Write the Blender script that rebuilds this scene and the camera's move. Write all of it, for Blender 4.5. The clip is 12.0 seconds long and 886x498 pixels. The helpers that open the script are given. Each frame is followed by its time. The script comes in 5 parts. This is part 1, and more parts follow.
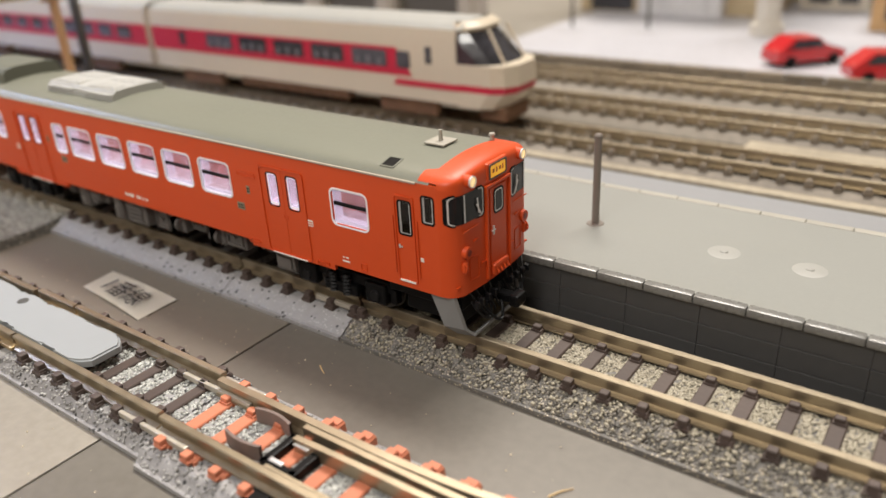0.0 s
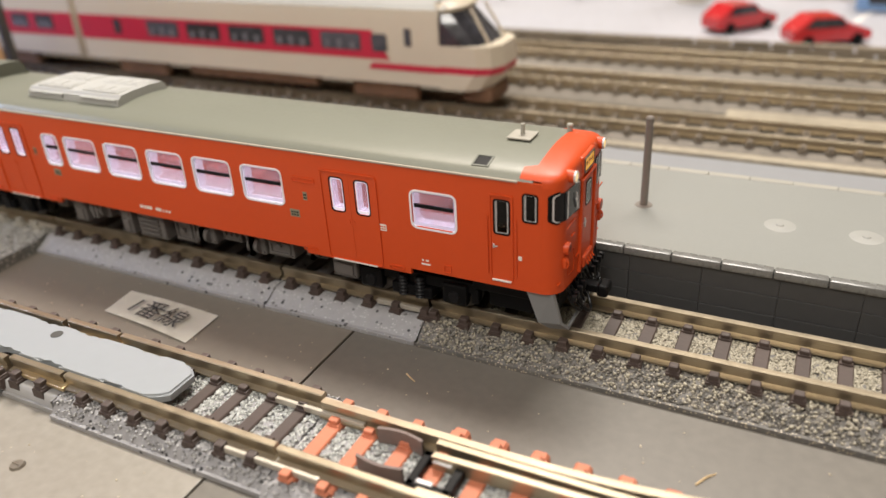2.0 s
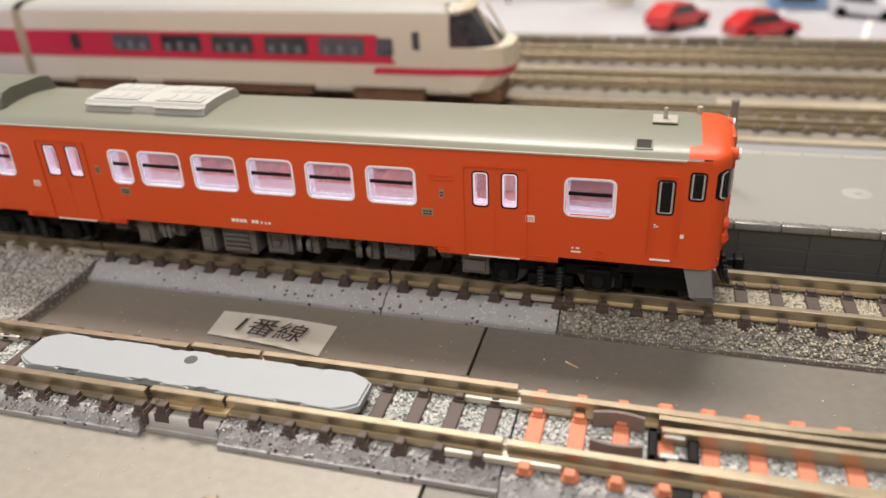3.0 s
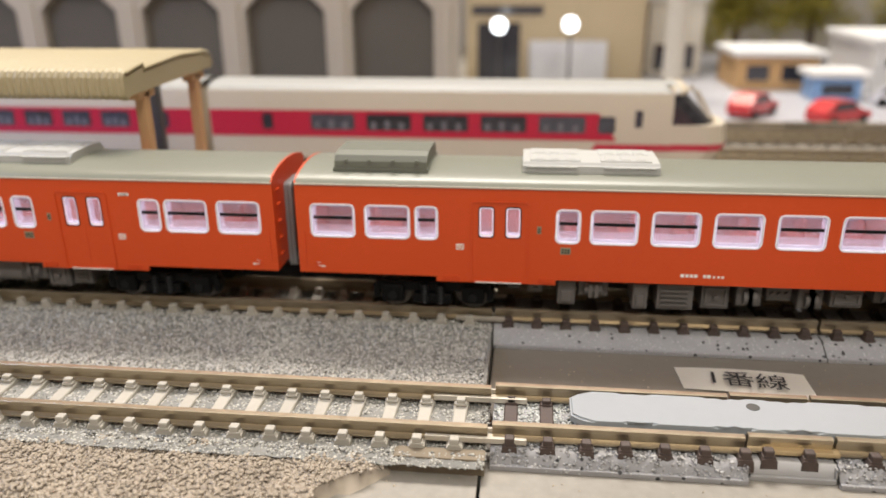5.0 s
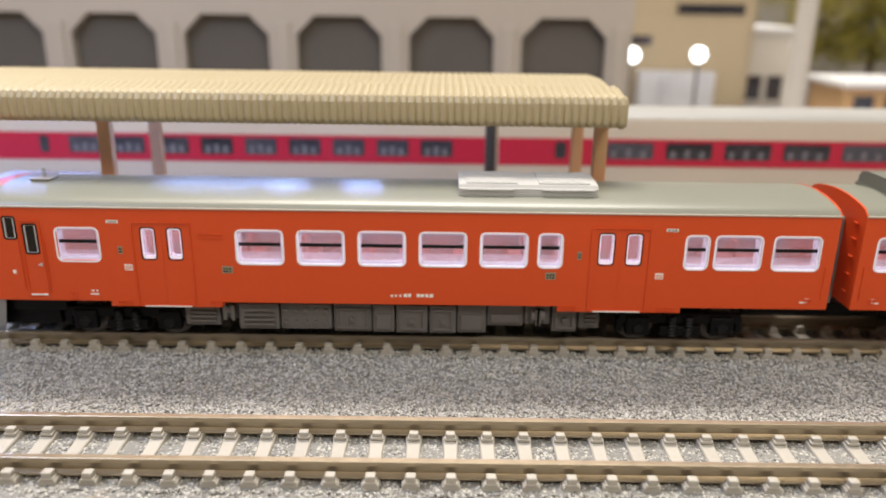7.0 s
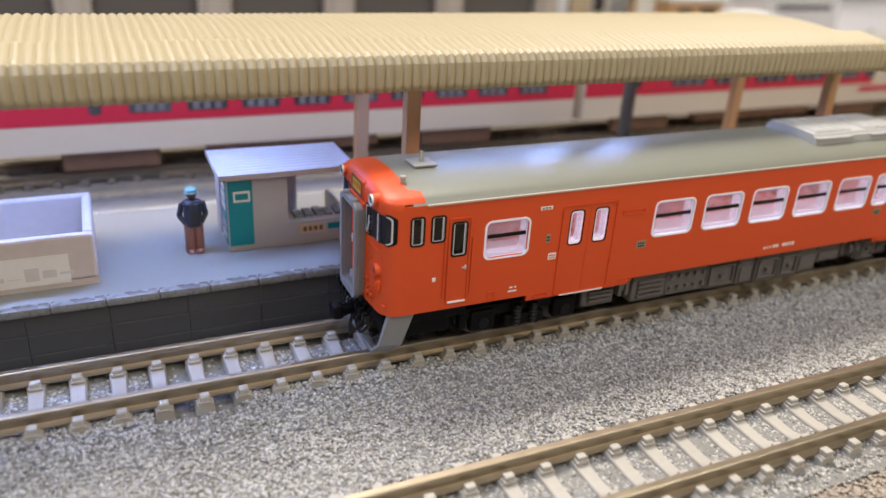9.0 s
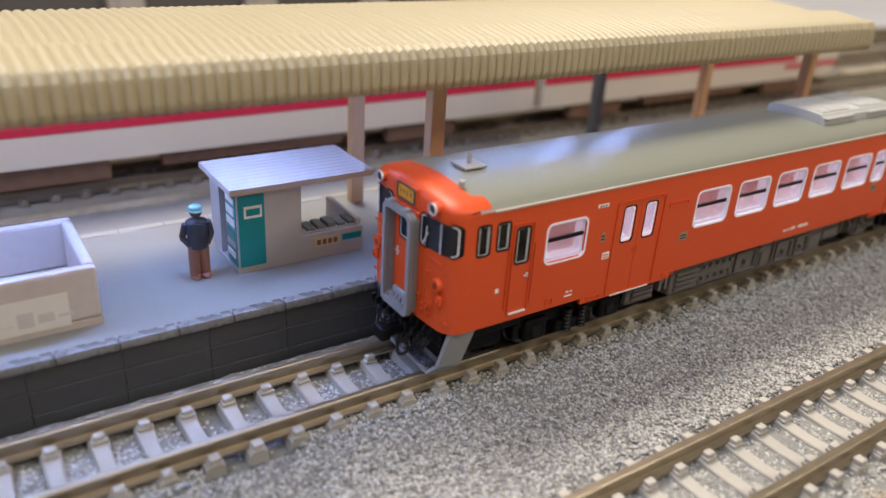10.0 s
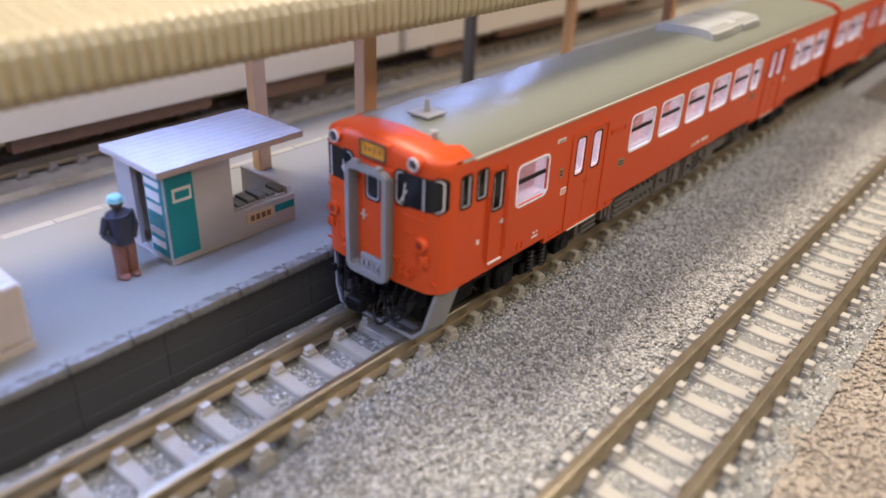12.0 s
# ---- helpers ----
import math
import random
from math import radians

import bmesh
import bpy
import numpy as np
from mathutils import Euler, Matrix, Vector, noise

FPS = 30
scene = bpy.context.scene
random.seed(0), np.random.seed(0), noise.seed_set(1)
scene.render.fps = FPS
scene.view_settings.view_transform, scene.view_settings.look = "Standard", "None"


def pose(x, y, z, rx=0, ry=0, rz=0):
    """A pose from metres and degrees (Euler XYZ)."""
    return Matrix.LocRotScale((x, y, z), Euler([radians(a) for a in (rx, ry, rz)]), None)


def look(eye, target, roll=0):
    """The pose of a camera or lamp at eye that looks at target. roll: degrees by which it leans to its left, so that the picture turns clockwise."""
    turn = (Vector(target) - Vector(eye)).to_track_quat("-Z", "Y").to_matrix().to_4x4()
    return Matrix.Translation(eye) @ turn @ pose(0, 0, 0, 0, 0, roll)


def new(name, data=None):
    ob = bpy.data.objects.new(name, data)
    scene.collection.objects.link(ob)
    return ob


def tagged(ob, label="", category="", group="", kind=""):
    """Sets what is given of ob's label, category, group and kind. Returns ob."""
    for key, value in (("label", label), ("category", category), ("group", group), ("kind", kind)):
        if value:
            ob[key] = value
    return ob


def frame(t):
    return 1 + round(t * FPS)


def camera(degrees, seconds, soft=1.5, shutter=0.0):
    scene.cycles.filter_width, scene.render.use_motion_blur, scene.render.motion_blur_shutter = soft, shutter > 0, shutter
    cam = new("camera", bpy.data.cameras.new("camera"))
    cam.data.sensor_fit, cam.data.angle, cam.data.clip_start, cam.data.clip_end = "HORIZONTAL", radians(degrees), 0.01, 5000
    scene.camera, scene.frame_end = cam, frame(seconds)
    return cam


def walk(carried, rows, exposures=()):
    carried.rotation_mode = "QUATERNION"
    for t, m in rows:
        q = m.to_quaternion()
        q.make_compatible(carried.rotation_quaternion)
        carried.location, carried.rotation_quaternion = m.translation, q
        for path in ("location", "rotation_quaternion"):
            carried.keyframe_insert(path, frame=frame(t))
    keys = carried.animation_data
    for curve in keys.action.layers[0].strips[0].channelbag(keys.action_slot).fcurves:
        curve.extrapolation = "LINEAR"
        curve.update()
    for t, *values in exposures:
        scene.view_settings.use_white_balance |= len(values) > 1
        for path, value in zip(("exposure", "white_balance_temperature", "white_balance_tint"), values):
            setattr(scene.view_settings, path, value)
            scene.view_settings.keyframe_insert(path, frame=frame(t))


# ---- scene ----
cam = camera(60.3, 12.0)
# x, y, z in metres; yaw, pitch and lean in degrees
PATH = [
    (0, 0.05130, -0.08111, 0.06212, 36.91, -25.31, -3.10),
    (0.5, 0.04684, -0.08305, 0.06335, 34.07, -25.81, -3.35),
    (1, 0.04036, -0.08486, 0.06463, 32.12, -26.36, -3.55),
    (1.5, 0.03365, -0.08761, 0.06570, 30.29, -27.02, -3.69),
    (2, 0.02597, -0.09158, 0.06585, 27.78, -27.97, -3.35),
    (2.5, 0.01154, -0.10077, 0.06686, 22.24, -28.53, -2.57),
    (3, -0.01081, -0.10696, 0.06513, 16.53, -27.53, -2.71),
    (3.2, -0.02186, -0.11082, 0.06668, 374.07, -27.17, -2.64),
    (4.8, -0.09007, -0.12742, 0.06299, 7.74, -21.02, -1.22),
    (5, -0.10036, -0.12849, 0.06229, 6.48, -20.53, -0.51),
    (5.5, -0.12174, -0.13145, 0.05966, 5.32, -19.82, -0.09),
    (6, -0.14749, -0.12597, 0.06114, 3.09, -18.63, 0.01),
    (6.5, -0.17465, -0.12481, 0.06142, 1.45, -18.62, 0.37),
    (7, -0.20515, -0.12451, 0.06043, -0.07, -18.44, 0.74),
    (7.2, -0.21851, -0.12312, 0.06045, -1.50, -18.47, 0.97),
    (9, -0.31210, -0.09278, 0.06393, -25.42, -24.59, 3.59),
    (9.5, -0.32548, -0.08582, 0.06111, -29.49, -23.92, 3.73),
    (10, -0.32731, -0.07443, 0.06149, -34.87, -24.86, 3.71),
    (10.5, -0.33428, -0.06868, 0.06047, -40.05, -28.00, 3.07),
    (11, -0.33867, -0.06380, 0.05954, -45.50, -28.39, 2.63),
    (11.5, -0.33897, -0.05826, 0.05944, -49.98, -27.87, 2.66),
    (12, -0.33820, -0.05779, 0.05904, -50.40, -28.01, 2.48),
]
walk(cam, [(t, pose(x, y, z, 90 + pitch, 0, yaw) @ pose(0, 0, 0, 0, 0, lean)) for t, x, y, z, yaw, pitch, lean in PATH],
     exposures=[(0.0, -0.03, 6500, 10), (5.0, 0.0, 6500, 10), (7.2, 0.02, 6500, 10), (9.0, -0.10, 6550, 10), (10.0, -0.20, 6650, 10), (11.0, -0.12, 6950, 12), (12.0, -0.07, 6950, 12)])
cam.data.dof.use_dof = True
cam.data.dof.focus_distance = 0.107
cam.data.dof.aperture_fstop = 17.0

# ---- light: a lit hobby room, cool lamp over the platform's far end ----
world = bpy.data.worlds.new("room_air")
scene.world = world
world.use_nodes = True
world.node_tree.nodes["Background"].inputs[0].default_value = (1.0, 0.93, 0.84, 1)
world.node_tree.nodes["Background"].inputs[1].default_value = 0.33


def area_lamp(name, eye, target, sx, sy, watts, colour):
    data = bpy.data.lights.new(name, "AREA")
    data.shape, data.size, data.size_y, data.energy, data.color = "RECTANGLE", sx, sy, watts, colour
    ob = new(name, data)
    ob.matrix_world = look(eye, target)
    return ob


area_lamp("unseen_room_light", (-0.16, 0.75, 1.5), (-0.16, 0.0, 0.0), 0.8, 0.4, 33.0, (1.0, 0.94, 0.87))
# broad fill added over the camera side to lift the train's dark flank
area_lamp("unseen_room_light", (-0.25, -0.70, 1.5), (-0.20, 0.05, 0.0), 1.6, 1.0, 12.5, (1.0, 0.94, 0.87))
# fill light added in front of the turnout to brighten it, outside the view
area_lamp("turnout_fill_light", (0.02, -0.36, 0.42), (-0.06, -0.03, 0.0), 0.16, 0.10, 1.15, (1.0, 0.95, 0.88))
# extra warm fill, added unseen to brighten the left background
area_lamp("unseen_room_light", (-0.60, 0.70, 1.5), (-0.35, 0.12, 0.0), 0.8, 0.4, 11.0, (1.0, 0.86, 0.70))
# cool table lamp beyond the far end, outside the view
area_lamp("table_lamp", (-0.42, -0.04, 0.22), (-0.34, 0.0, 0.0), 0.06, 0.06, 0.37, (0.50, 0.62, 1.0))
# cool strip lamps under the canopy
for lx, ly, watts in ((-0.325, 0.080, 0.045), (-0.252, 0.020, 0.008), (-0.2365, 0.007, 0.006), (-0.2215, 0.007, 0.006)):
    strip = area_lamp("canopy_lamp", (lx, 0.024, 0.0405), (lx, 0.024, 0.0), ly, 0.003, watts, (0.30, 0.44, 1.0))
    strip.matrix_world = pose(lx, 0.024, 0.0405)

# ---- materials ----
MATS = {}


def mat(name, colour, rough=0.5, metal=0.0, var=0.12, scale=30.0, fine=600.0, bump=0.0, emit=0.0, island=0.0, obj=0.0, spots=None, coat=0.0, gloss=0.5):
    """Painted, plastic, metal or grainy surface: colour varied at two scales, roughness variation, fine relief."""
    if name in MATS:
        return MATS[name]
    m = bpy.data.materials.new(name)
    m.use_nodes = True
    nt = m.node_tree
    b = nt.nodes["Principled BSDF"]
    b.inputs["Roughness"].default_value, b.inputs["Metallic"].default_value = rough, metal
    b.inputs["Coat Weight"].default_value = coat
    b.inputs["Specular IOR Level"].default_value = gloss
    tc = nt.nodes.new("ShaderNodeTexCoord")

    def noise_at(s, detail=4.0):
        n = nt.nodes.new("ShaderNodeTexNoise")
        n.inputs["Scale"].default_value, n.inputs["Detail"].default_value = s, detail
        nt.links.new(tc.outputs["Object"], n.inputs["Vector"])
        return n.outputs["Fac"]

    def math_node(op, a, c):
        n = nt.nodes.new("ShaderNodeMath")
        n.operation = op
        for i, v in enumerate((a, c)):
            if isinstance(v, (int, float)):
                n.inputs[i].default_value = v
            else:
                nt.links.new(v, n.inputs[i])
        return n.outputs[0]

    big, small = noise_at(scale), noise_at(fine)
    f = math_node("ADD", math_node("MULTIPLY", math_node("SUBTRACT", big, 0.5), 2 * var), math_node("MULTIPLY", math_node("SUBTRACT", small, 0.5), 1.4 * var))
    if island:
        g = nt.nodes.new("ShaderNodeNewGeometry")
        f = math_node("ADD", f, math_node("MULTIPLY", math_node("SUBTRACT", g.outputs["Random Per Island"], 0.5), 2 * island))
    if obj:
        o = nt.nodes.new("ShaderNodeObjectInfo")
        f = math_node("ADD", f, math_node("MULTIPLY", math_node("SUBTRACT", o.outputs["Random"], 0.5), 2 * obj))
    f = math_node("ADD", f, 1.0)
    mul = nt.nodes.new("ShaderNodeVectorMath")
    mul.operation = "SCALE"
    mul.inputs[0].default_value = colour
    nt.links.new(f, mul.inputs["Scale"])
    out = mul.outputs[0]
    for sc, lo, hi, col in spots or ():
        n = nt.nodes.new("ShaderNodeTexVoronoi")
        n.inputs["Scale"].default_value = sc
        nt.links.new(tc.outputs["Object"], n.inputs["Vector"])
        r = nt.nodes.new("ShaderNodeMapRange")
        r.inputs["From Min"].default_value, r.inputs["From Max"].default_value = lo, hi
        sep = nt.nodes.new("ShaderNodeSeparateColor")
        nt.links.new(n.outputs["Color"], sep.inputs[0])
        nt.links.new(sep.outputs[0], r.inputs["Value"])
        near = nt.nodes.new("ShaderNodeMapRange")
        near.inputs["From Min"].default_value, near.inputs["From Max"].default_value = 0.42, 0.30
        nt.links.new(n.outputs["Distance"], near.inputs["Value"])
        mix = nt.nodes.new("ShaderNodeMix")
        mix.data_type = "RGBA"
        nt.links.new(math_node("MULTIPLY", r.outputs[0], near.outputs[0]), mix.inputs[0])
        nt.links.new(out, mix.inputs[6])
        mix.inputs[7].default_value = (*col, 1)
        out = mix.outputs[2]
    nt.links.new(out, b.inputs["Base Color"])
    nt.links.new(math_node("ADD", math_node("MULTIPLY", small, 0.16), max(0.0, rough - 0.08)), b.inputs["Roughness"])
    if bump:
        bp = nt.nodes.new("ShaderNodeBump")
        bp.inputs["Strength"].default_value, bp.inputs["Distance"].default_value = bump, 0.00012
        nt.links.new(small, bp.inputs["Height"])
        nt.links.new(bp.outputs[0], b.inputs["Normal"])
    if emit:
        b.inputs["Emission Color"].default_value = (*colour, 1)
        b.inputs["Emission Strength"].default_value = emit
    MATS[name] = m
    return m


def glass_mat(name, tint, through_it=0.9, rough=0.05, milky=0.0):
    m = bpy.data.materials.new(name)
    m.use_nodes = True
    nt = m.node_tree
    nt.nodes.remove(nt.nodes["Principled BSDF"])
    clear, shine, mix, fr = (nt.nodes.new(k) for k in ("ShaderNodeBsdfTransparent", "ShaderNodeBsdfGlossy", "ShaderNodeMixShader", "ShaderNodeLayerWeight"))
    clear.inputs[0].default_value = (*(c * through_it for c in tint), 1)
    shine.inputs["Roughness"].default_value = rough
    fr.inputs[0].default_value = 0.5
    power, scaled = nt.nodes.new("ShaderNodeMath"), nt.nodes.new("ShaderNodeMath")
    power.operation, power.inputs[1].default_value = "POWER", 5.0
    scaled.operation, scaled.inputs[1].default_value, scaled.inputs[2].default_value = "MULTIPLY_ADD", 0.9, 0.04
    nt.links.new(fr.outputs["Facing"], power.inputs[0])
    nt.links.new(power.outputs[0], scaled.inputs[0])
    nt.links.new(scaled.outputs[0], mix.inputs[0])
    veil, milk = nt.nodes.new("ShaderNodeBsdfTranslucent"), nt.nodes.new("ShaderNodeMixShader")
    veil.inputs[0].default_value = (0.9, 0.84, 0.88, 1)
    milk.inputs[0].default_value = milky
    nt.links.new(clear.outputs[0], milk.inputs[1])
    nt.links.new(veil.outputs[0], milk.inputs[2])
    nt.links.new(milk.outputs[0], mix.inputs[1])
    nt.links.new(shine.outputs[0], mix.inputs[2])
    nt.links.new(mix.outputs[0], nt.nodes["Material Output"].inputs[0])
    return m


ORANGE = mat("vermilion_paint", (0.60, 0.070, 0.012), 0.42, var=0.05, scale=40, fine=900, bump=0.04, gloss=0.38)
ROOF = mat("grey_roof_paint", (0.20, 0.205, 0.164), 0.36, var=0.07, scale=40, fine=1500, bump=0.10)
ROOF_DK = mat("dark_roof_box_paint", (0.14, 0.145, 0.115), 0.5, var=0.08)
UNIT = mat("pale_grey_plastic", (0.43, 0.43, 0.41), 0.5, var=0.05)
BLACK = mat("black_plastic", (0.004, 0.004, 0.0045), 0.4, var=0.2, gloss=0.15)
UNDER = mat("grey_underframe_plastic", (0.135, 0.124, 0.117), 0.5, var=0.12, fine=500, gloss=0.25)
UNDER_DK = mat("dark_underframe_plastic", (0.009, 0.009, 0.010), 0.5, var=0.15, gloss=0.2)
GREYP = mat("grey_plastic", (0.24, 0.245, 0.25), 0.5, var=0.06)
SILVER = mat("silver_print", (0.70, 0.70, 0.71), 0.3, metal=0.35, var=0.05)
FRAME = mat("pale_window_frame", (0.84, 0.82, 0.86), 0.3, var=0.04)
WHITE = mat("white_print", (0.78, 0.75, 0.70), 0.6, var=0.05)
SEAT = mat("coral_seat_plastic", (0.72, 0.17, 0.11), 0.6, var=0.08)
LINER = mat("pale_interior_plastic", (0.80, 0.41, 0.36), 0.6, var=0.05)
LENS_ON = mat("lit_lens", (1.0, 0.72, 0.36), 0.2, emit=0.75)
LENS_OFF = mat("dark_lens", (0.05, 0.04, 0.04), 0.1, var=0.1)
SIGN_ON = mat("lit_amber_sign", (1.0, 0.46, 0.02), 0.3, var=0.5, scale=700, emit=0.45)
HOSE = mat("glossy_black_plastic", (0.006, 0.006, 0.007), 0.34, var=0.2, gloss=0.3)
SIGN_OFF = mat("amber_sign", (0.62, 0.30, 0.03), 0.3, var=0.5, scale=600)
RAIL = mat("nickel_rail", (0.39, 0.33, 0.24), 0.36, metal=0.85, var=0.18, scale=60, fine=400)
SLEEPER_DK = mat("dark_wood_sleeper", (0.066, 0.046, 0.039), 0.55, var=0.25, scale=200, fine=900, bump=0.4, obj=0.12)
SLEEPER_OR = mat("rust_orange_sleeper", (0.52, 0.175, 0.095), 0.6, var=0.12, scale=200, fine=900, bump=0.3, obj=0.08)
SLEEPER_PC = mat("pale_concrete_sleeper", (0.39, 0.365, 0.315), 0.6, var=0.10, scale=200, fine=900, bump=0.2, obj=0.06)
BED_BR = mat("speckled_brown_roadbed", (0.125, 0.118, 0.108), 0.6, var=0.3, scale=300, fine=1200, bump=0.6,
             spots=[(2300, 0.55, 0.75, (0.36, 0.31, 0.23)), (3100, 0.74, 0.85, (0.55, 0.48, 0.38))])
BED_GR = mat("speckled_grey_roadbed", (0.285, 0.28, 0.285), 0.55, var=0.15, scale=200, fine=900, bump=0.5,
             spots=[(2600, 0.66, 0.90, (0.44, 0.44, 0.44)), (1250, 0.84, 0.87, (0.02, 0.02, 0.022))])
BED_SM = mat("smooth_grey_roadbed", (0.30, 0.295, 0.29), 0.5, var=0.1, spots=[(1000, 0.88, 0.91, (0.03, 0.03, 0.03))])
BALLAST = mat("grey_ballast", (0.20, 0.196, 0.18), 0.8, var=0.3, scale=150, fine=1500, bump=0.8,
              spots=[(1500, 0.6, 0.8, (0.46, 0.44, 0.38)), (1400, 0.7, 0.85, (0.12, 0.13, 0.13))])
GRAIN = mat("ballast_grain", (0.345, 0.335, 0.305), 0.6, var=0.15, scale=60, fine=900, island=0.48)
BEDGRAIN = mat("pale_bed_grain", (0.42, 0.43, 0.41), 0.6, var=0.1, island=0.4)
TURF = mat("brown_turf", (0.37, 0.315, 0.25), 0.9, var=0.25, scale=70, fine=900, bump=0.9, island=0.16)
BOARD = mat("grey_board", (0.262, 0.240, 0.205), 0.42, var=0.28, scale=18, fine=700, bump=0.08)
BOARD_MD = mat("brown_grey_board", (0.138, 0.126, 0.107), 0.42, var=0.28, scale=18, fine=700, bump=0.08)
BOARD_DK = mat("dark_worn_board", (0.175, 0.155, 0.128), 0.42, var=0.2, scale=25, fine=500, bump=0.1)
PLAT = mat("grey_platform_plastic", (0.245, 0.25, 0.232), 0.45, var=0.09, scale=25, fine=1400, bump=0.2)
PLAT_DK = mat("dark_platform_wall", (0.064, 0.064, 0.065), 0.42, var=0.14, scale=60, obj=0.02, gloss=0.35)
COPE = mat("platform_coping", (0.17, 0.17, 0.162), 0.27, var=0.08, scale=60, obj=0.10)
CREAM = mat("cream_plastic", (0.41, 0.345, 0.21), 0.5, var=0.06, scale=50)
TAN = mat("tan_column_plastic", (0.56, 0.34, 0.17), 0.5, var=0.06)
PALE = mat("pale_grey_beige_plastic", (0.46, 0.44, 0.42), 0.5, var=0.06)
TEAL = mat("teal_print", (0.0, 0.24, 0.27), 0.4, var=0.1)
PAPER = mat("paper_label", (0.74, 0.71, 0.64), 0.7, var=0.05)
INK = mat("black_ink", (0.02, 0.02, 0.02), 0.6)
PLATE = mat("grey_blue_plate_plastic", (0.30, 0.325, 0.345), 0.4, var=0.05, scale=30)
PRISM = mat("lit_clear_prism", (0.86, 0.90, 1.0), 0.3, var=0.02, emit=4.7)
GLASS = glass_mat("window_glass", (0.97, 0.96, 1.0), milky=0.18)
GLASS_CLEAR = glass_mat("clear_window_glass", (0.95, 0.95, 1.0), milky=0.15)
# weak emission stands in for cabin light carried through the clear pane edges
GLOW_EDGE = mat("pane_edge_added_glow", (0.84, 0.80, 0.95), 0.3, var=0.15, scale=400, emit=0.30)
GLASS_DK = glass_mat("dark_cab_glass", (0.35, 0.36, 0.4), 0.5)
CREAM_TRAIN = mat("cream_train_paint", (0.58, 0.51, 0.40), 0.4, var=0.05)
RED_TRAIN = mat("crimson_train_paint", (0.50, 0.018, 0.05), 0.35, var=0.06)
WALL = mat("viaduct_plastic", (0.51, 0.46, 0.395), 0.6, var=0.08, scale=12)
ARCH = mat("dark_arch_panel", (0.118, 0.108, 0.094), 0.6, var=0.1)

# ---- mesh tools: all lengths below are centimetres ----
CM = 0.01


def box(bm, x0, x1, y0, y1, z0, z1, bevel=0.0):
    m = Matrix.Translation(((x0 + x1) / 2, (y0 + y1) / 2, (z0 + z1) / 2)) @ Matrix.Diagonal((abs(x1 - x0), abs(y1 - y0), abs(z1 - z0), 1))
    got = bmesh.ops.create_cube(bm, size=1, matrix=m)
    if bevel:
        edges = list({e for v in got["verts"] for e in v.link_edges})
        bmesh.ops.bevel(bm, geom=edges, offset=bevel, segments=2, affect="EDGES", profile=0.5)
    return bm


def rod(bm, a, b, r, r2=None, seg=12):
    a, b = Vector(a), Vector(b)
    turn = (b - a).to_track_quat("Z", "Y").to_matrix().to_4x4()
    bmesh.ops.create_cone(bm, cap_ends=True, segments=seg, radius1=r, radius2=r if r2 is None else r2, depth=(b - a).length,
                          matrix=Matrix.Translation((a + b) / 2) @ turn)
    return bm


def tube(bm, pts, r, seg=8):
    """One bent round tube along the points."""
    rows = []
    for i, p in enumerate(pts):
        along = (pts[min(i + 1, len(pts) - 1)] - pts[max(i - 1, 0)]).normalized()
        turn = along.to_track_quat("Z", "Y").to_matrix()
        rows.append([p + turn @ Vector((r * math.cos(2 * math.pi * k / seg), r * math.sin(2 * math.pi * k / seg), 0)) for k in range(seg)])
    ends = grid_faces(bm, rows, close=True)
    bm.faces.new(ends[0]), bm.faces.new(ends[-1])
    return bm


def ball(bm, c, r, sx=1, sy=1, sz=1, seg=12):
    bmesh.ops.create_uvsphere(bm, u_segments=seg, v_segments=max(6, seg // 2), radius=r, matrix=Matrix.Translation(c) @ Matrix.Diagonal((sx, sy, sz, 1)))
    return bm


def grid_faces(bm, rows, close=False):
    """Quads between rows of points."""
    vs = [[bm.verts.new(p) for p in row] for row in rows]
    for a, b in zip(vs, vs[1:]):
        n = len(a)
        for i in range(n if close else n - 1):
            quad = [a[i], a[(i + 1) % n], b[(i + 1) % n], b[i]]
            if len(set(quad)) == 4:
                bm.faces.new(quad)
    return vs


def rrect(w0, w1, h0, h1, r, seg=4):
    """Corner-rounded outline, as (across, up) pairs."""
    pts = []
    for cx, cy, a0 in ((w1 - r, h1 - r, 0), (w0 + r, h1 - r, 90), (w0 + r, h0 + r, 180), (w1 - r, h0 + r, 270)):
        for i in range(seg + 1):
            a = radians(a0 + 90 * i / seg)
            pts.append((cx + r * math.cos(a), cy + r * math.sin(a)))
    return pts


def ring(bm, outer, inner, place, d0, d1):
    """A frame between two outlines of equal length, from depth d0 to d1; place turns (across, up, depth) into a point."""
    rows = [[place(u, v, d) for u, v in line] for line, d in ((outer, d0), (outer, d1), (inner, d1), (inner, d0))]
    vs = [[bm.verts.new(p) for p in row] for row in rows]
    n = len(outer)
    for k in range(4):
        a, b = vs[k], vs[(k + 1) % 4]
        for i in range(n):
            bm.faces.new([a[i], a[(i + 1) % n], b[(i + 1) % n], b[i]])
    return bm


def slab(bm, outline, place, d0, d1):
    """A solid plate of an outline."""
    a = [bm.verts.new(place(u, v, d0)) for u, v in outline]
    b = [bm.verts.new(place(u, v, d1)) for u, v in outline]
    bm.faces.new(a), bm.faces.new(b)
    for i in range(len(a)):
        j = (i + 1) % len(a)
        bm.faces.new([a[i], a[j], b[j], b[i]])
    return bm


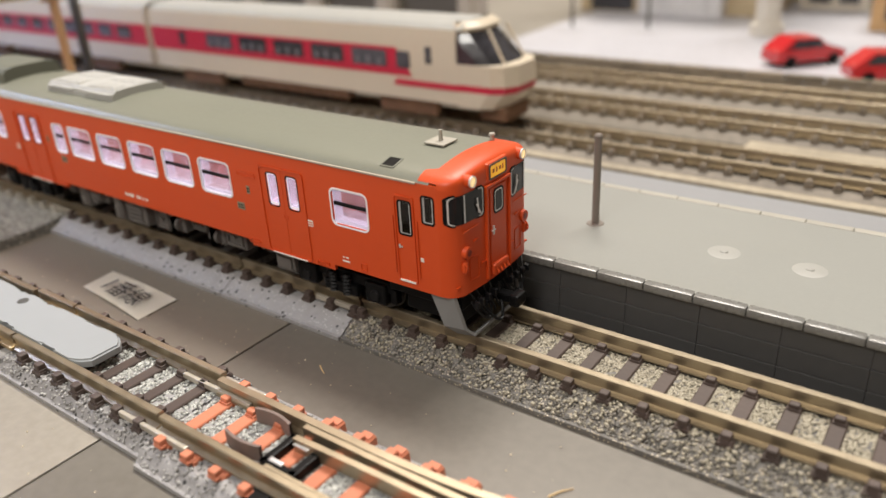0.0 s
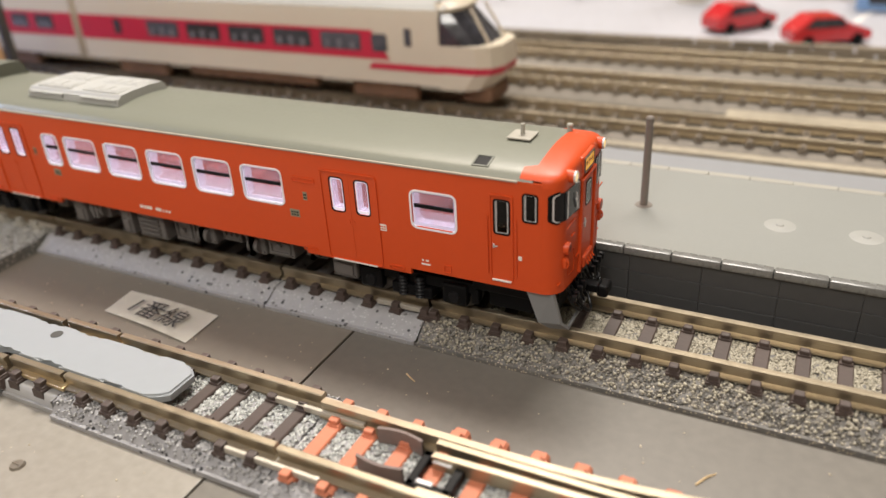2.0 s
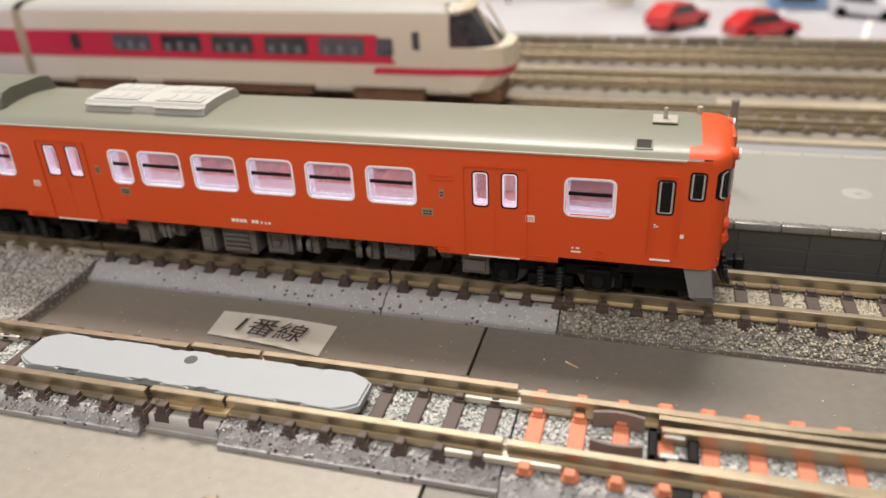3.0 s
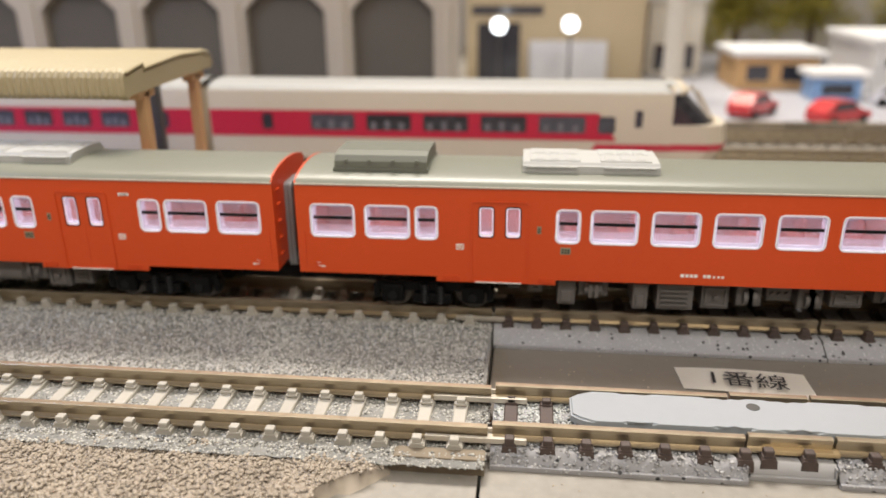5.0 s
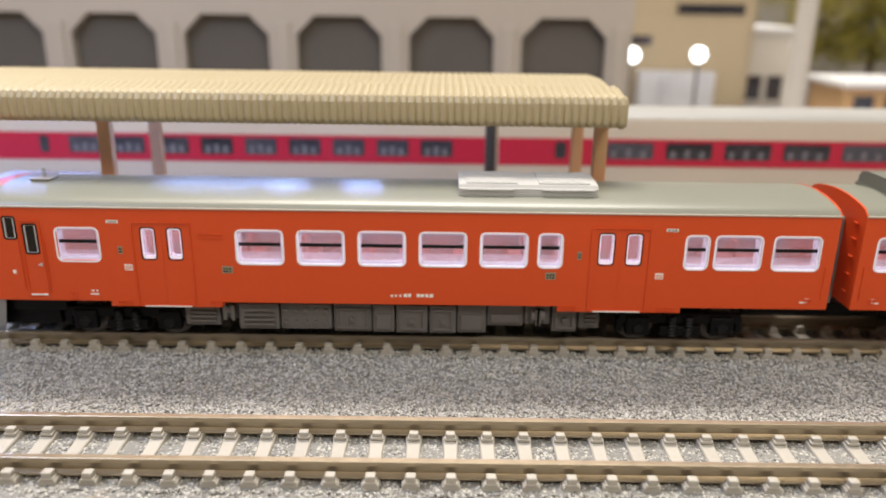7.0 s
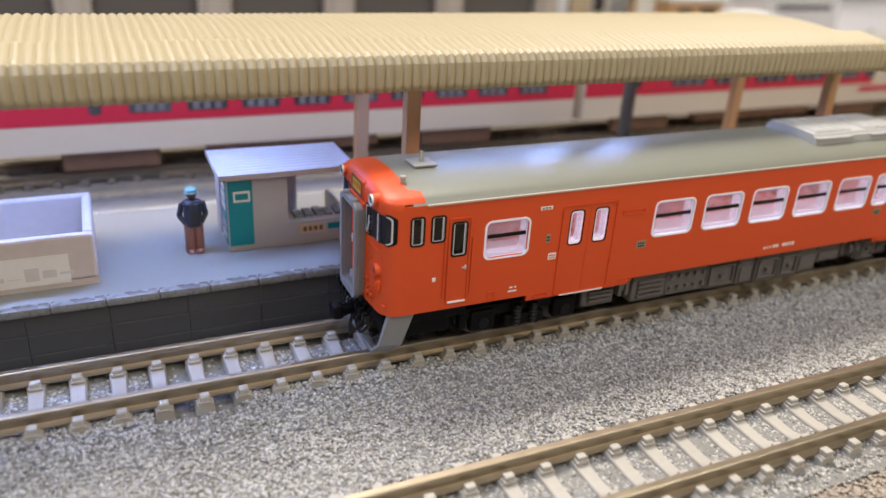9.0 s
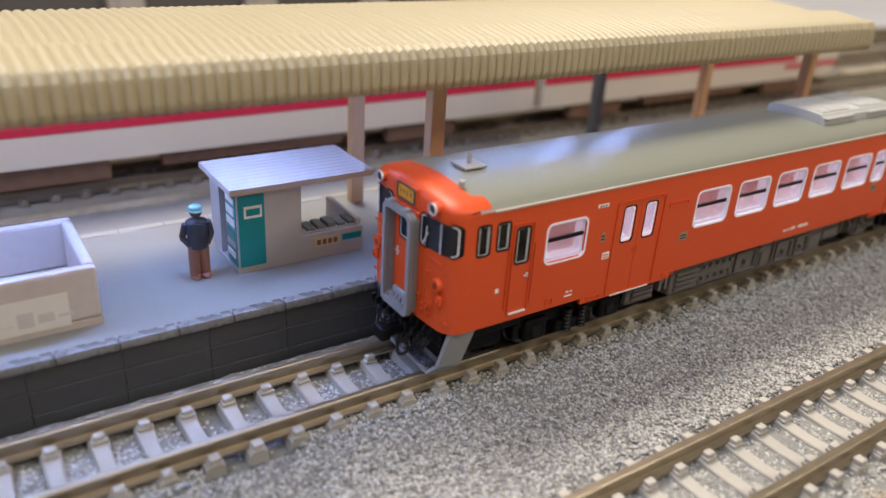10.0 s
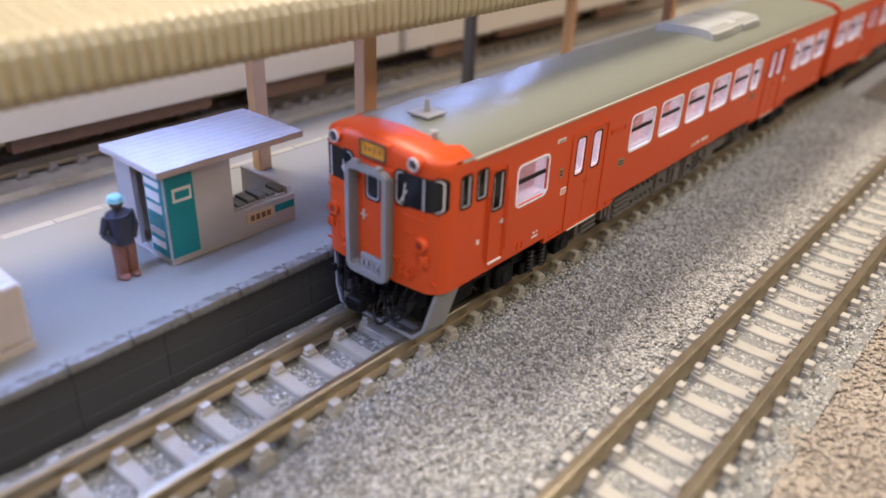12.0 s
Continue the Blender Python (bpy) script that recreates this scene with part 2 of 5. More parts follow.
def mesh_of(name, bm, material, smooth=False):
    bmesh.ops.recalc_face_normals(bm, faces=bm.faces)
    bmesh.ops.scale(bm, vec=(CM, CM, CM), verts=bm.verts)
    me = bpy.data.meshes.new(name)
    bm.to_mesh(me)
    bm.free()
    me.materials.append(material)
    if smooth:
        me.shade_smooth()
        me.set_sharp_from_angle(angle=radians(35))
    return me


def part(name, bm, material, parent, label="", smooth=False):
    ob = new(name, mesh_of(name, bm, material, smooth))
    if parent is not None:
        ob.parent = parent
        ob.matrix_parent_inverse = parent.matrix_world.inverted()
    return tagged(ob, label)


def thing(name, label, category, x=0, y=0, z=0, group="", kind=""):
    """An Empty at its base, that carries its parts."""
    ob = new(name)
    ob.empty_display_size = 0.005
    ob.matrix_world = Matrix.Translation((x * CM, y * CM, z * CM))
    return tagged(ob, label, category, group, kind)


def piece(name, mesh, parent, x, y, z):
    """One of many alike pieces that share a mesh."""
    ob = new(name, mesh)
    ob.parent = parent
    ob.matrix_parent_inverse = parent.matrix_world.inverted()
    ob.matrix_basis = Matrix.Translation((x * CM, y * CM, z * CM))
    return ob


def quick_mesh(name, verts, faces, material):
    me = bpy.data.meshes.new(name)
    me.from_pydata([tuple(v) for v in verts], [], [tuple(f) for f in faces])
    me.materials.append(material)
    return me


def grains(name, pts, size, material, parent, label, seed=1, flat=0.8, kind="stuff", category=""):
    """Many small angular stones at the given places (cm), as one mesh."""
    rng = np.random.default_rng(seed)
    pts = np.asarray(pts, float)
    n = len(pts)
    base = np.array([[1, 0, 0], [0, 1, 0], [-1, 0, 0], [0, -1, 0], [0, 0, flat], [0, 0, -flat]], float)
    tri = np.array([[0, 1, 4], [1, 2, 4], [2, 3, 4], [3, 0, 4], [1, 0, 5], [2, 1, 5], [3, 2, 5], [0, 3, 5]])
    a, b = rng.uniform(0, 6.28, n), rng.uniform(-0.7, 0.7, n)
    s = size * rng.uniform(0.55, 1.35, n)
    v = base[None] * rng.uniform(0.7, 1.3, (n, 6, 1))
    cz, sz, cx, sx = np.cos(a), np.sin(a), np.cos(b), np.sin(b)
    y1, z1 = v[..., 1] * cx[:, None] - v[..., 2] * sx[:, None], v[..., 1] * sx[:, None] + v[..., 2] * cx[:, None]
    x2, y2 = v[..., 0] * cz[:, None] - y1 * sz[:, None], v[..., 0] * sz[:, None] + y1 * cz[:, None]
    w = np.stack([x2, y2, z1], -1) * s[:, None, None] + pts[:, None, :]
    faces = (tri[None] + 6 * np.arange(n)[:, None, None]).reshape(-1, 3)
    me = bpy.data.meshes.new(name)
    me.vertices.add(6 * n)
    me.vertices.foreach_set("co", (w * CM).astype(np.float32).ravel())
    me.loops.add(faces.size)
    me.loops.foreach_set("vertex_index", faces.astype(np.int32).ravel())
    me.polygons.add(len(faces))
    me.polygons.foreach_set("loop_start", np.arange(0, faces.size, 3, dtype=np.int32))
    me.update(calc_edges=True)
    me.validate()
    me.materials.append(material)
    ob = new(name, me)
    if parent is not None:
        ob.parent = parent
        ob.matrix_parent_inverse = parent.matrix_world.inverted()
    return tagged(ob, label, category, kind=kind)


def sheet(name, x0, x1, y0, y1, step, height, material):
    """A fine ground sheet with a height for each x, y (cm)."""
    nx, ny = max(2, int((x1 - x0) / step) + 1), max(2, int((y1 - y0) / step) + 1)
    xs, ys = np.linspace(x0, x1, nx), np.linspace(y0, y1, ny)
    verts = [(x * CM, y * CM, height(x, y) * CM) for x in xs for y in ys]
    faces = [(i * ny + j, (i + 1) * ny + j, (i + 1) * ny + j + 1, i * ny + j + 1) for i in range(nx - 1) for j in range(ny - 1)]
    me = quick_mesh(name, verts, faces, material)
    me.shade_smooth()
    return me


def bumps(x, y, s, a):
    return a * noise.noise((x * s, y * s, 3.1))


# ---- room and ground ----
bm = bmesh.new()
box(bm, -160, 160, -130, 150, -2.0, -0.35)
tagged(part("ground", bm, BOARD, None, "grey layout board under the model railway"), category="ground", kind="structure")
ground_panels = thing("floor", "grey board panels with a dark seam between them", "ground", kind="structure")
for x0, x1, y0, y1, m in ((-3.27, 60, -40, 0.9, BOARD_MD), (-10.5, -3.31, -4.05, 0.9, BOARD_DK), (-10.5, -3.31, -40, -4.09, BOARD), (-100, -10.54, -40, 0.9, BOARD), (-100, 60, 0.94, 80, BOARD)):
    bm = bmesh.new()
    box(bm, x0, x1, y0, y1, -0.34, 0.0, 0.012)
    part("panel", bm, m, ground_panels)
bm = bmesh.new()
for f in ((-200, -198, -200, 200), (198, 200, -200, 200), (-198, 198, -200, -198), (-198, 198, 198, 200)):
    box(bm, f[0], f[1], f[2], f[3], -80, 200)
tagged(part("wall_room", bm, mat("room_wall_paint", (0.55, 0.50, 0.44), 0.8, var=0.06, scale=2), None, "plain painted walls of the room"), category="wall", kind="structure")
bm = bmesh.new()
box(bm, -200, 200, -200, 200, 200, 203)
tagged(part("ceiling", bm, mat("ceiling_paint", (0.7, 0.68, 0.64), 0.8, var=0.04, scale=2), None, "plain white ceiling of the room"), category="ceiling", kind="structure")

# ---- tracks ----
def rail_profile(bm, x0, x1, y):
    line = [(-.11, .29), (.11, .29), (.11, .315), (.03, .335), (.03, .425), (.05, .44), (.05, .49), (.035, .50), (-.035, .50), (-.05, .49), (-.05, .44), (-.03, .425), (-.03, .335), (-.11, .315)]
    a = [bm.verts.new((x0, y + p, z)) for p, z in line]
    b = [bm.verts.new((x1, y + p, z)) for p, z in line]
    bm.faces.new(a), bm.faces.new(b)
    for i in range(len(a)):
        j = (i + 1) % len(a)
        bm.faces.new([a[i], a[j], b[j], b[i]])
    return bm


def sleeper_mesh(name, material, w=0.19, half=0.70, far=0.0, dip=0.0):
    """A sleeper with its rail chairs; a concrete one sinks and narrows between the rails."""
    bm = bmesh.new()
    rows = []
    for y, k in ((-half, .3), (-half + .03, 0), (-.40, 0), (-.26, .7), (0, 1), (.26, .7), (.40, 0), (half + far - .03, 0), (half + far, .3)):
        top, ww = .29 - dip * k, w / 2 - dip * .35 * k
        rows.append([(-ww - .015, y, .12), (-ww, y, top - .015), (-ww + .015, y, top), (ww - .015, y, top), (ww, y, top - .015), (ww + .015, y, .12)])
    ends = grid_faces(bm, rows)
    bm.faces.new(ends[0]), bm.faces.new(ends[-1])
    for y in (-.66, -.345, .345, .66):
        box(bm, -.085, .085, y - .065, y + .065, 0.27, 0.315, 0.014)
        out_y = .06 if abs(y) > .5 else .05
        box(bm, -.065, .065, y - out_y, y + out_y, 0.30, 0.395 if abs(y) > .5 else 0.375, 0.018)
    if far:
        box(bm, -.08, .08, half + far - .12, half + far, 0.18, 0.315, 0.014)
    return mesh_of(name, bm, material)


SL_DK = sleeper_mesh("dark_sleeper", SLEEPER_DK, 0.19, 0.75)
SL_PC = sleeper_mesh("concrete_sleeper", SLEEPER_PC, 0.22, 0.72, dip=0.05)
SL_OR = sleeper_mesh("orange_sleeper", SLEEPER_OR, 0.20, 0.66, .20)
SL_OS = sleeper_mesh("short_orange_sleeper", SLEEPER_OR, 0.20, 0.66)


def bed_height(d, top, half_top, half_bot):
    d = abs(d)
    if d < half_top:
        return top
    return max(0.03, top - (top - 0.05) * (d - half_top) / (half_bot - half_top))


def roadbed(track, x0, x1, yc, material, rough=0.03, half_bot=1.08, step=0.055, lip=True, label="speckled roadbed"):
    h = lambda x, y: bed_height(y - yc, 0.235, 0.74, half_bot) + bumps(x, y, 9, rough) + bumps(x, y, 21, rough * .7)
    ob = new("roadbed", sheet("roadbed", x0, x1, yc - half_bot, yc + half_bot, step, h, material))
    ob.parent = track
    ob.matrix_parent_inverse = track.matrix_world.inverted()
    tagged(ob, label)
    if lip:
        bm = bmesh.new()
        for s in (-1, 1):
            box(bm, x0, x1, yc + s * (half_bot - .03), yc + s * (half_bot + .03), 0.0, 0.075, 0.01)
        for x in (x0 + .012, x1 - .012):
            box(bm, x - .01, x + .01, yc - .8, yc + .8, 0.0, 0.225)
        part("roadbed_edge", bm, material, track)


def track_section(x0, x1, yc, label, sleepers, bed=None, bed_rough=0.03, pitch=0.5, first=None, rails=True, **kw):
    t = thing("railway_track", label, "track", (x0 + x1) / 2, yc, 0, group="model railway track sections")
    if bed is not None:
        roadbed(t, x0, x1, yc, bed, bed_rough, **kw)
    if rails:
        for s in (-1, 1):
            bm = bmesh.new()
            rail_profile(bm, x0 + .015, x1 - .015, yc + s * .5)
            part("rail", bm, RAIL, t)
    x = (x0 + pitch / 2) if first is None else first
    while x < x1:
        piece("sleeper", SL_OS if sleepers is SL_OR and x < -.8 else sleepers, t, x, yc, 0)
        x += pitch
    return t


def joiner(track, x, yc, length=1.0):
    """Folded metal rail joiners at a section's end."""
    for s in (-1, 1):
        bm = bmesh.new()
        box(bm, x - length / 2, x + length / 2, yc + s * .5 - .16, yc + s * .5 - .10, 0.29, 0.375, 0.012)
        box(bm, x - length / 2, x + length / 2, yc + s * .5 + .10, yc + s * .5 + .14, 0.29, 0.36, 0.012)
        box(bm, x - length / 2, x + length / 2, yc + s * .5 - .12, yc + s * .5 + .12, 0.275, 0.295)
        part("rail_joiner", bm, mat("nickel_joiner", (0.52, 0.48, 0.41), 0.38, metal=0.5, var=0.12, scale=150), track)


A1 = track_section(-2.20, 25, 0, "straight track with dark sleepers on brown speckled roadbed", SL_DK, BED_BR, 0.05, first=-2.10, pitch=.5065)
joiner(A1, -2.6, 0)
A2 = track_section(-5.0, -2.23, 0, "straight track with dark sleepers on grey roadbed", SL_DK, BED_GR, 0.02)
A2b = track_section(-10.52, -5.02, 0, "straight track with dark sleepers on grey roadbed", SL_DK, BED_GR, 0.025)
joiner(A2b, -10.7, 0)
A3 = track_section(-75, -10.55, 0, "straight track with pale concrete sleepers in loose ballast", SL_PC, first=-75.27, pitch=0.4985)
YB, YB2, YB3, YB4, YB5 = -3.64, -3.56, -3.57, -3.62, -3.71
B1 = track_section(-2.40, 25, YB, "turnout track with rust-orange sleepers on grey roadbed", SL_OR, BED_GR, 0.05, pitch=0.505, first=-2.15, rails=False, half_bot=0.92)
bm = bmesh.new()
rail_profile(bm, -2.385, 25, YB - .44)
part("rail", bm, RAIL, B1)
B2 = track_section(-6.0, -2.43, YB2, "short track with dark sleepers on grey roadbed", SL_DK, BED_GR, 0.05, pitch=0.475, first=-5.55, half_bot=0.88)
B2s = track_section(-7.1, -6.02, YB3, "short adjustable track on smooth grey roadbed", SL_DK, BED_SM, 0.008, half_bot=0.78)
B2b = track_section(-10.4, -7.12, YB4, "straight track with dark sleepers on grey roadbed", SL_DK, BED_GR, 0.06, half_bot=0.84)
B3 = track_section(-75, -10.43, YB5, "straight track with pale concrete sleepers in loose ballast", SL_PC, first=-74.87, pitch=0.50)
for tr, x, yc in ((B1, -2.42, -3.60), (B2b, -10.6, -3.665)):
    joiner(tr, x, yc, 1.35)
# copper slide joint of the short adjustable section
bm = bmesh.new()
for s in (-1, 1):
    box(bm, -6.9, -5.95, YB3 + s * .5 - .13, YB3 + s * .5 + .13, 0.28, 0.345, 0.015)
part("slide_joint", bm, mat("brass_joint", (0.55, 0.42, 0.24), 0.35, metal=0.7), B2s)
# point blades, check plates and the black switch tie of the turnout
def bent_bar(x0, x1, line, half, z0, z1):
    """A square bar that follows y = line(x)."""
    bm = bmesh.new()
    rows = []
    for x in np.linspace(x0, x1, 24):
        y = line(x)
        rows.append([(x, y - half, z0), (x, y + half, z0), (x, y + half, z1), (x, y - half, z1)])
    ends = grid_faces(bm, rows, close=True)
    bm.faces.new(ends[0]), bm.faces.new(ends[-1])
    return bm


branch = lambda x: YB + .47 + .040 * max(0.0, x - .3) ** 2
foot = bent_bar(-2.385, 9, branch, .11, .29, .32)
stock = part("rail", bent_bar(-2.385, 9, branch, .05, .43, .50), RAIL, B1)
part("rail_web", bent_bar(-2.385, 9, branch, .03, .31, .44), RAIL, stock)
part("rail_foot", foot, RAIL, stock)
part("point_blade", bent_bar(-.72, 9, lambda x: YB + .375 + .008 * max(0.0, x - .5), .04, .29, .485), RAIL, B1)
part("point_blade", bent_bar(-.68, 9, lambda x: YB + .20 - .03 * max(0.0, .3 - x) + .012 * max(0.0, x) ** 2, .04, .29, .48), RAIL, B1)
part("point_blade", bent_bar(-.62, 9, lambda x: YB - .375 + .018 * max(0.0, x) ** 2, .04, .29, .475), RAIL, B1)
for y in (YB + .29, YB - .19):
    bm = bmesh.new()
    rows = []
    for i in range(9):
        x = -1.48 + .60 * i / 8
        bow = .05 * math.sin(math.pi * i / 8) * (1 if y > YB else -1)
        rows.append([(x, y + bow - .02, .28), (x, y + bow + .02, .28), (x, y + bow + .02, .50), (x, y + bow - .02, .50)])
    grid_faces(bm, rows, close=True)
    part("check_plate", bm, mat("mauve_brown_plastic", (0.17, 0.125, 0.11), 0.5, var=0.2, scale=200), B1)
bm = bmesh.new()
for x0, x1, y0, y1 in ((-.83, -.72, -.28, .28), (-.39, -.27, -.28, .28), (-.83, -.27, .18, .28), (-.83, -.27, -.28, -.18)):
    box(bm, x0, x1, YB + y0, YB + y1, .26, .40, .02)
box(bm, -.62, -.34, YB - 1.05, YB - .3, .18, .31, .02)
part("switch_tie", bm, BLACK, B1)
bm = bmesh.new()
box(bm, -.66, -.42, YB + .10, YB + .17, .40, .43, .01)
box(bm, -.70, -.50, YB - .24, YB - .18, .40, .43, .01)
part("contact_strip", bm, SILVER, B1)

# grey plate lying between the rails
plate = thing("cover_plate", "pale grey-blue plastic cover plate lying between the rails", "plate", -7, YB, .30)
outline = []
for i in range(49):
    x = -9.34 + 5.06 * i / 48
    end = min(i, 48 - i) / 48 * 5.06
    w = .37 - (.15 * (1 - end / .3) ** 2 if end < .3 else 0) - (.05 if .75 < end < 1.05 or 1.9 < end < 2.3 else 0)
    outline.append((x, w))
pts = [(x, YB + w) for x, w in outline] + [(x, YB - w) for x, w in reversed(outline)]
bm = bmesh.new()
slab(bm, pts, lambda u, v, d: (u, v, d), .41, .53)
bmesh.ops.bevel(bm, geom=[e for e in bm.edges if abs(e.verts[0].co.z - e.verts[1].co.z) < .01 and e.verts[0].co.z > .5], offset=.03, segments=3, affect="EDGES")
part("plate", bm, PLATE, plate, smooth=True)
bm = bmesh.new()
rod(bm, (-6.87, YB + .17, .527), (-6.87, YB + .17, .536), .09, seg=16)
part("screw_hole", bm, mat("dark_hole", (0.06, 0.06, 0.055), 0.6), plate)
for x in (-8.3, -5.4):
    bm = bmesh.new()
    box(bm, x - .1, x + .1, YB - .25, YB + .25, .29, .41)
    part("foot", bm, UNDER_DK, plate)

# screw in the board, brown wedge beside the ballast
bm = bmesh.new()
rod(bm, (-5.64, -5.25, 0), (-5.64, -5.25, .03), .10, .08, 14)
box(bm, -5.72, -5.56, -5.262, -5.238, .025, .04)
tagged(part("screw", bm, mat("dull_screw_metal", (0.25, 0.22, 0.18), 0.4, metal=0.7), None, "small dull metal screw head sunk in the board"), category="screw")
bm = bmesh.new()
slab(bm, [(-12.2, .0), (-10.46, .0), (-10.46, .24), (-11.6, .24)], lambda u, v, d: (u, d, v), -4.62, -4.40)
tagged(part("edge_strip", bm, mat("brown_strip", (0.20, 0.16, 0.11), 0.7, var=0.2, scale=150), None, "brown cardboard strip edging the track bed"), category="strip")

# paper label with the platform number
label = thing("paper_label", "white paper label with black platform number lettering", "label", -6.55, -1.9, 0)
bm = bmesh.new()
n = 12
top = [(-7.55 + 2.0 * i / n, -1.54 - .06 * i / n, .035 + .03 * math.sin(3.1 * i / n)) for i in range(n + 1)]
low = [(-7.50 + 1.96 * i / n, -2.18 - .20 * i / n, .02 + .03 * math.sin(3.1 * i / n)) for i in range(n + 1)]
grid_faces(bm, [top, low])
got = bmesh.ops.solidify(bm, geom=bm.faces[:], thickness=0.02)
part("paper", bm, PAPER, label)
cu = bpy.data.curves.new("lettering", "FONT")
cu.body, cu.size, cu.extrude, cu.align_x, cu.align_y = "1番線", 0.50 * CM, 0.0, "CENTER", "CENTER"
cu.materials.append(INK)
txt = new("lettering", cu)
txt.parent = label
txt.matrix_parent_inverse = label.matrix_world.inverted()
txt.matrix_basis = pose(-6.52 * CM, -1.99 * CM, 0.10 * CM, 0, 0, -5)

# ---- loose ballast and turf ----
def ballast_height(x, y):
    da, db = abs(y), abs(y - YB5)
    if -31.05 < x < -29.95 and (-.88 < y < -.5 or .05 < y < .45):
        return .10
    if da < .47 or db < .47:
        return (.155 if da < .47 else .20) + bumps(x, y, 5, .02) + bumps(x, y, 17, .02)
    base = .21 if da < .8 or db < .8 else .12 + .12 * min(1.0, max(0, 1 - (min(da, db) - .8) / .7))
    return base + bumps(x, y, 5, .03) + bumps(x, y, 17, .02)


# a few worn spots beside and between the rails where the stones have come away
bare = lambda x, y: not (-31.05 < x < -29.95 and (-.88 < y < -.5 or .05 < y < .45))


ballast = tagged(new("ballast", sheet("ballast", -75, -10.56, -4.75, 1.02, 0.12, ballast_height, BALLAST)), "loose grey ballast glued between the tracks", "ballast", kind="stuff")
bm = bmesh.new()
box(bm, -10.60, -10.55, -2.75, -.6, 0, .2)
part("ballast_edge", bm, BALLAST, ballast)


def scatter(n, x0, x1, y0, y1, height, seed, keep=None, lift=.01):
    rng = np.random.default_rng(seed)
    xs, ys = rng.uniform(x0, x1, n), rng.uniform(y0, y1, n)
    return [(x, y, height(x, y) + lift) for x, y in zip(xs, ys) if keep is None or keep(x, y)]


grains("ballast_gravel", scatter(72000, -36, -10.56, -2.95, -.55, ballast_height, 3, bare), .027, GRAIN, ballast, "grey and buff ballast stones", 4, kind="stuff")
grains("ballast_gravel", scatter(16000, -36, -10.56, -.4, .4, lambda x, y: ballast_height(x, y) - .02, 5, bare), .030, GRAIN, ballast, "grey and buff ballast stones", 6, kind="stuff")
grains("ballast_gravel", scatter(40000, -36, -10.45, -4.75, -2.9, lambda x, y: ballast_height(x, y) - .02, 7), .028, GRAIN, ballast, "grey and buff ballast stones", 8, kind="stuff")
bedh = lambda yc, hb=1.08: (lambda x, y: bed_height(y - yc, 0.235, 0.74, hb) + .012)
BUFF = mat("buff_bed_grain", (0.19, 0.175, 0.15), 0.6, var=0.1, island=0.65)
PALEBUFF = mat("pale_buff_grain", (0.35, 0.32, 0.25), 0.5, var=0.1, island=0.22)
mid = lambda yc: (lambda x, y: abs(y - yc) < .40)
out = lambda yc: (lambda x, y: abs(y - yc) > .56)
grains("bed_gravel", scatter(17000, -2.15, 8, -1.06, .95, bedh(0), 9, out(0), .0), .024, BUFF, A1, "buff speckled stones", 10)
grains("bed_gravel", scatter(4600, -2.15, 8, -1.06, .95, bedh(0), 29, out(0), .014), .028, PALEBUFF, A1, "cream stones among the dark ones", 30)
grains("bed_gravel", scatter(15000, -2.15, 8, -.42, .42, bedh(0), 19, mid(0), .0), .024, PALEBUFF, A1, "pale crushed stones", 20)
grains("bed_gravel", scatter(8000, -2.38, 6, YB - .42, YB + .42, bedh(YB, .92), 11, None, .0), .025, BEDGRAIN, B1, "pale grey stones", 12)
grains("bed_gravel", scatter(6000, -2.38, 6, YB - .92, YB + .9, bedh(YB, .92), 21, out(YB), .0), .024, mat("grey_bed_grain", (0.34, 0.335, 0.33), 0.55, var=0.1, island=0.4), B1, "grey moulded stones", 22)
for tr, x0, x1, sd, yb, hb in ((B2, -5.98, -2.44, 13, YB2, .88), (B2b, -10.38, -7.13, 15, YB4, .84)):
    grains("bed_gravel", scatter(int(950 * (x1 - x0)), x0, x1, yb - .42, yb + .42, bedh(yb, hb), sd, None, .0), .026, BEDGRAIN, tr, "pale grey stones", sd + 30)
    grains("bed_gravel", scatter(int(900 * (x1 - x0)), x0, x1, yb - .86, yb + .86, bedh(yb, hb), sd + 1, out(yb), .0), .026, MATS["grey_bed_grain"], tr, "grey moulded stones", sd + 31)


def turf_height(x, y):
    return .16 + .14 * min(1.0, max(0, (-4.8 - y) / 1.5)) + bumps(x, y, 2.2, .06) + bumps(x, y, 8, .03)


turf_keep = lambda x, y: x < -11.9 + .45 * (y + 4.6) + .25 * math.sin(5 * y)
turf = tagged(new("turf", sheet("turf", -75, -11.0, -14, -4.55, 0.16, lambda x, y: turf_height(x, y) if turf_keep(x, y) else -.05, TURF)), "coarse brown scatter turf beside the track", "turf", kind="stuff")
grains("turf_tufts", scatter(60000, -34, -11, -8.5, -4.50, turf_height, 17, turf_keep, .02), 0.034, TURF, turf, "coarse brown turf crumbs", 18, flat=.6)

# ---- platform ----
PY = 1.06
platform = thing("platform", "grey plastic station platform with coping and panelled wall", "platform", -15, 2.6, 0, kind="structure")
bm = bmesh.new()
box(bm, -75, 25, PY + .10, 4.30, 0.0, 1.062)
part("deck", bm, PLAT, platform)
bm = bmesh.new()
box(bm, -75, 25, PY + .075, PY + .095, 0.0, 1.0)
part("wall_backing", bm, mat("joint_plastic", (0.11, 0.108, 0.10), 0.6), platform)
bm = bmesh.new()
box(bm, -.3515, .3515, 0, .17, -.13, .0, .032)
COPING = mesh_of("coping", bm, COPE, smooth=True)
bm = bmesh.new()
box(bm, -.5275, .5275, 0, .05, 0, .308, .006)
WALLP = mesh_of("wall_panel", bm, PLAT_DK)
bm = bmesh.new()
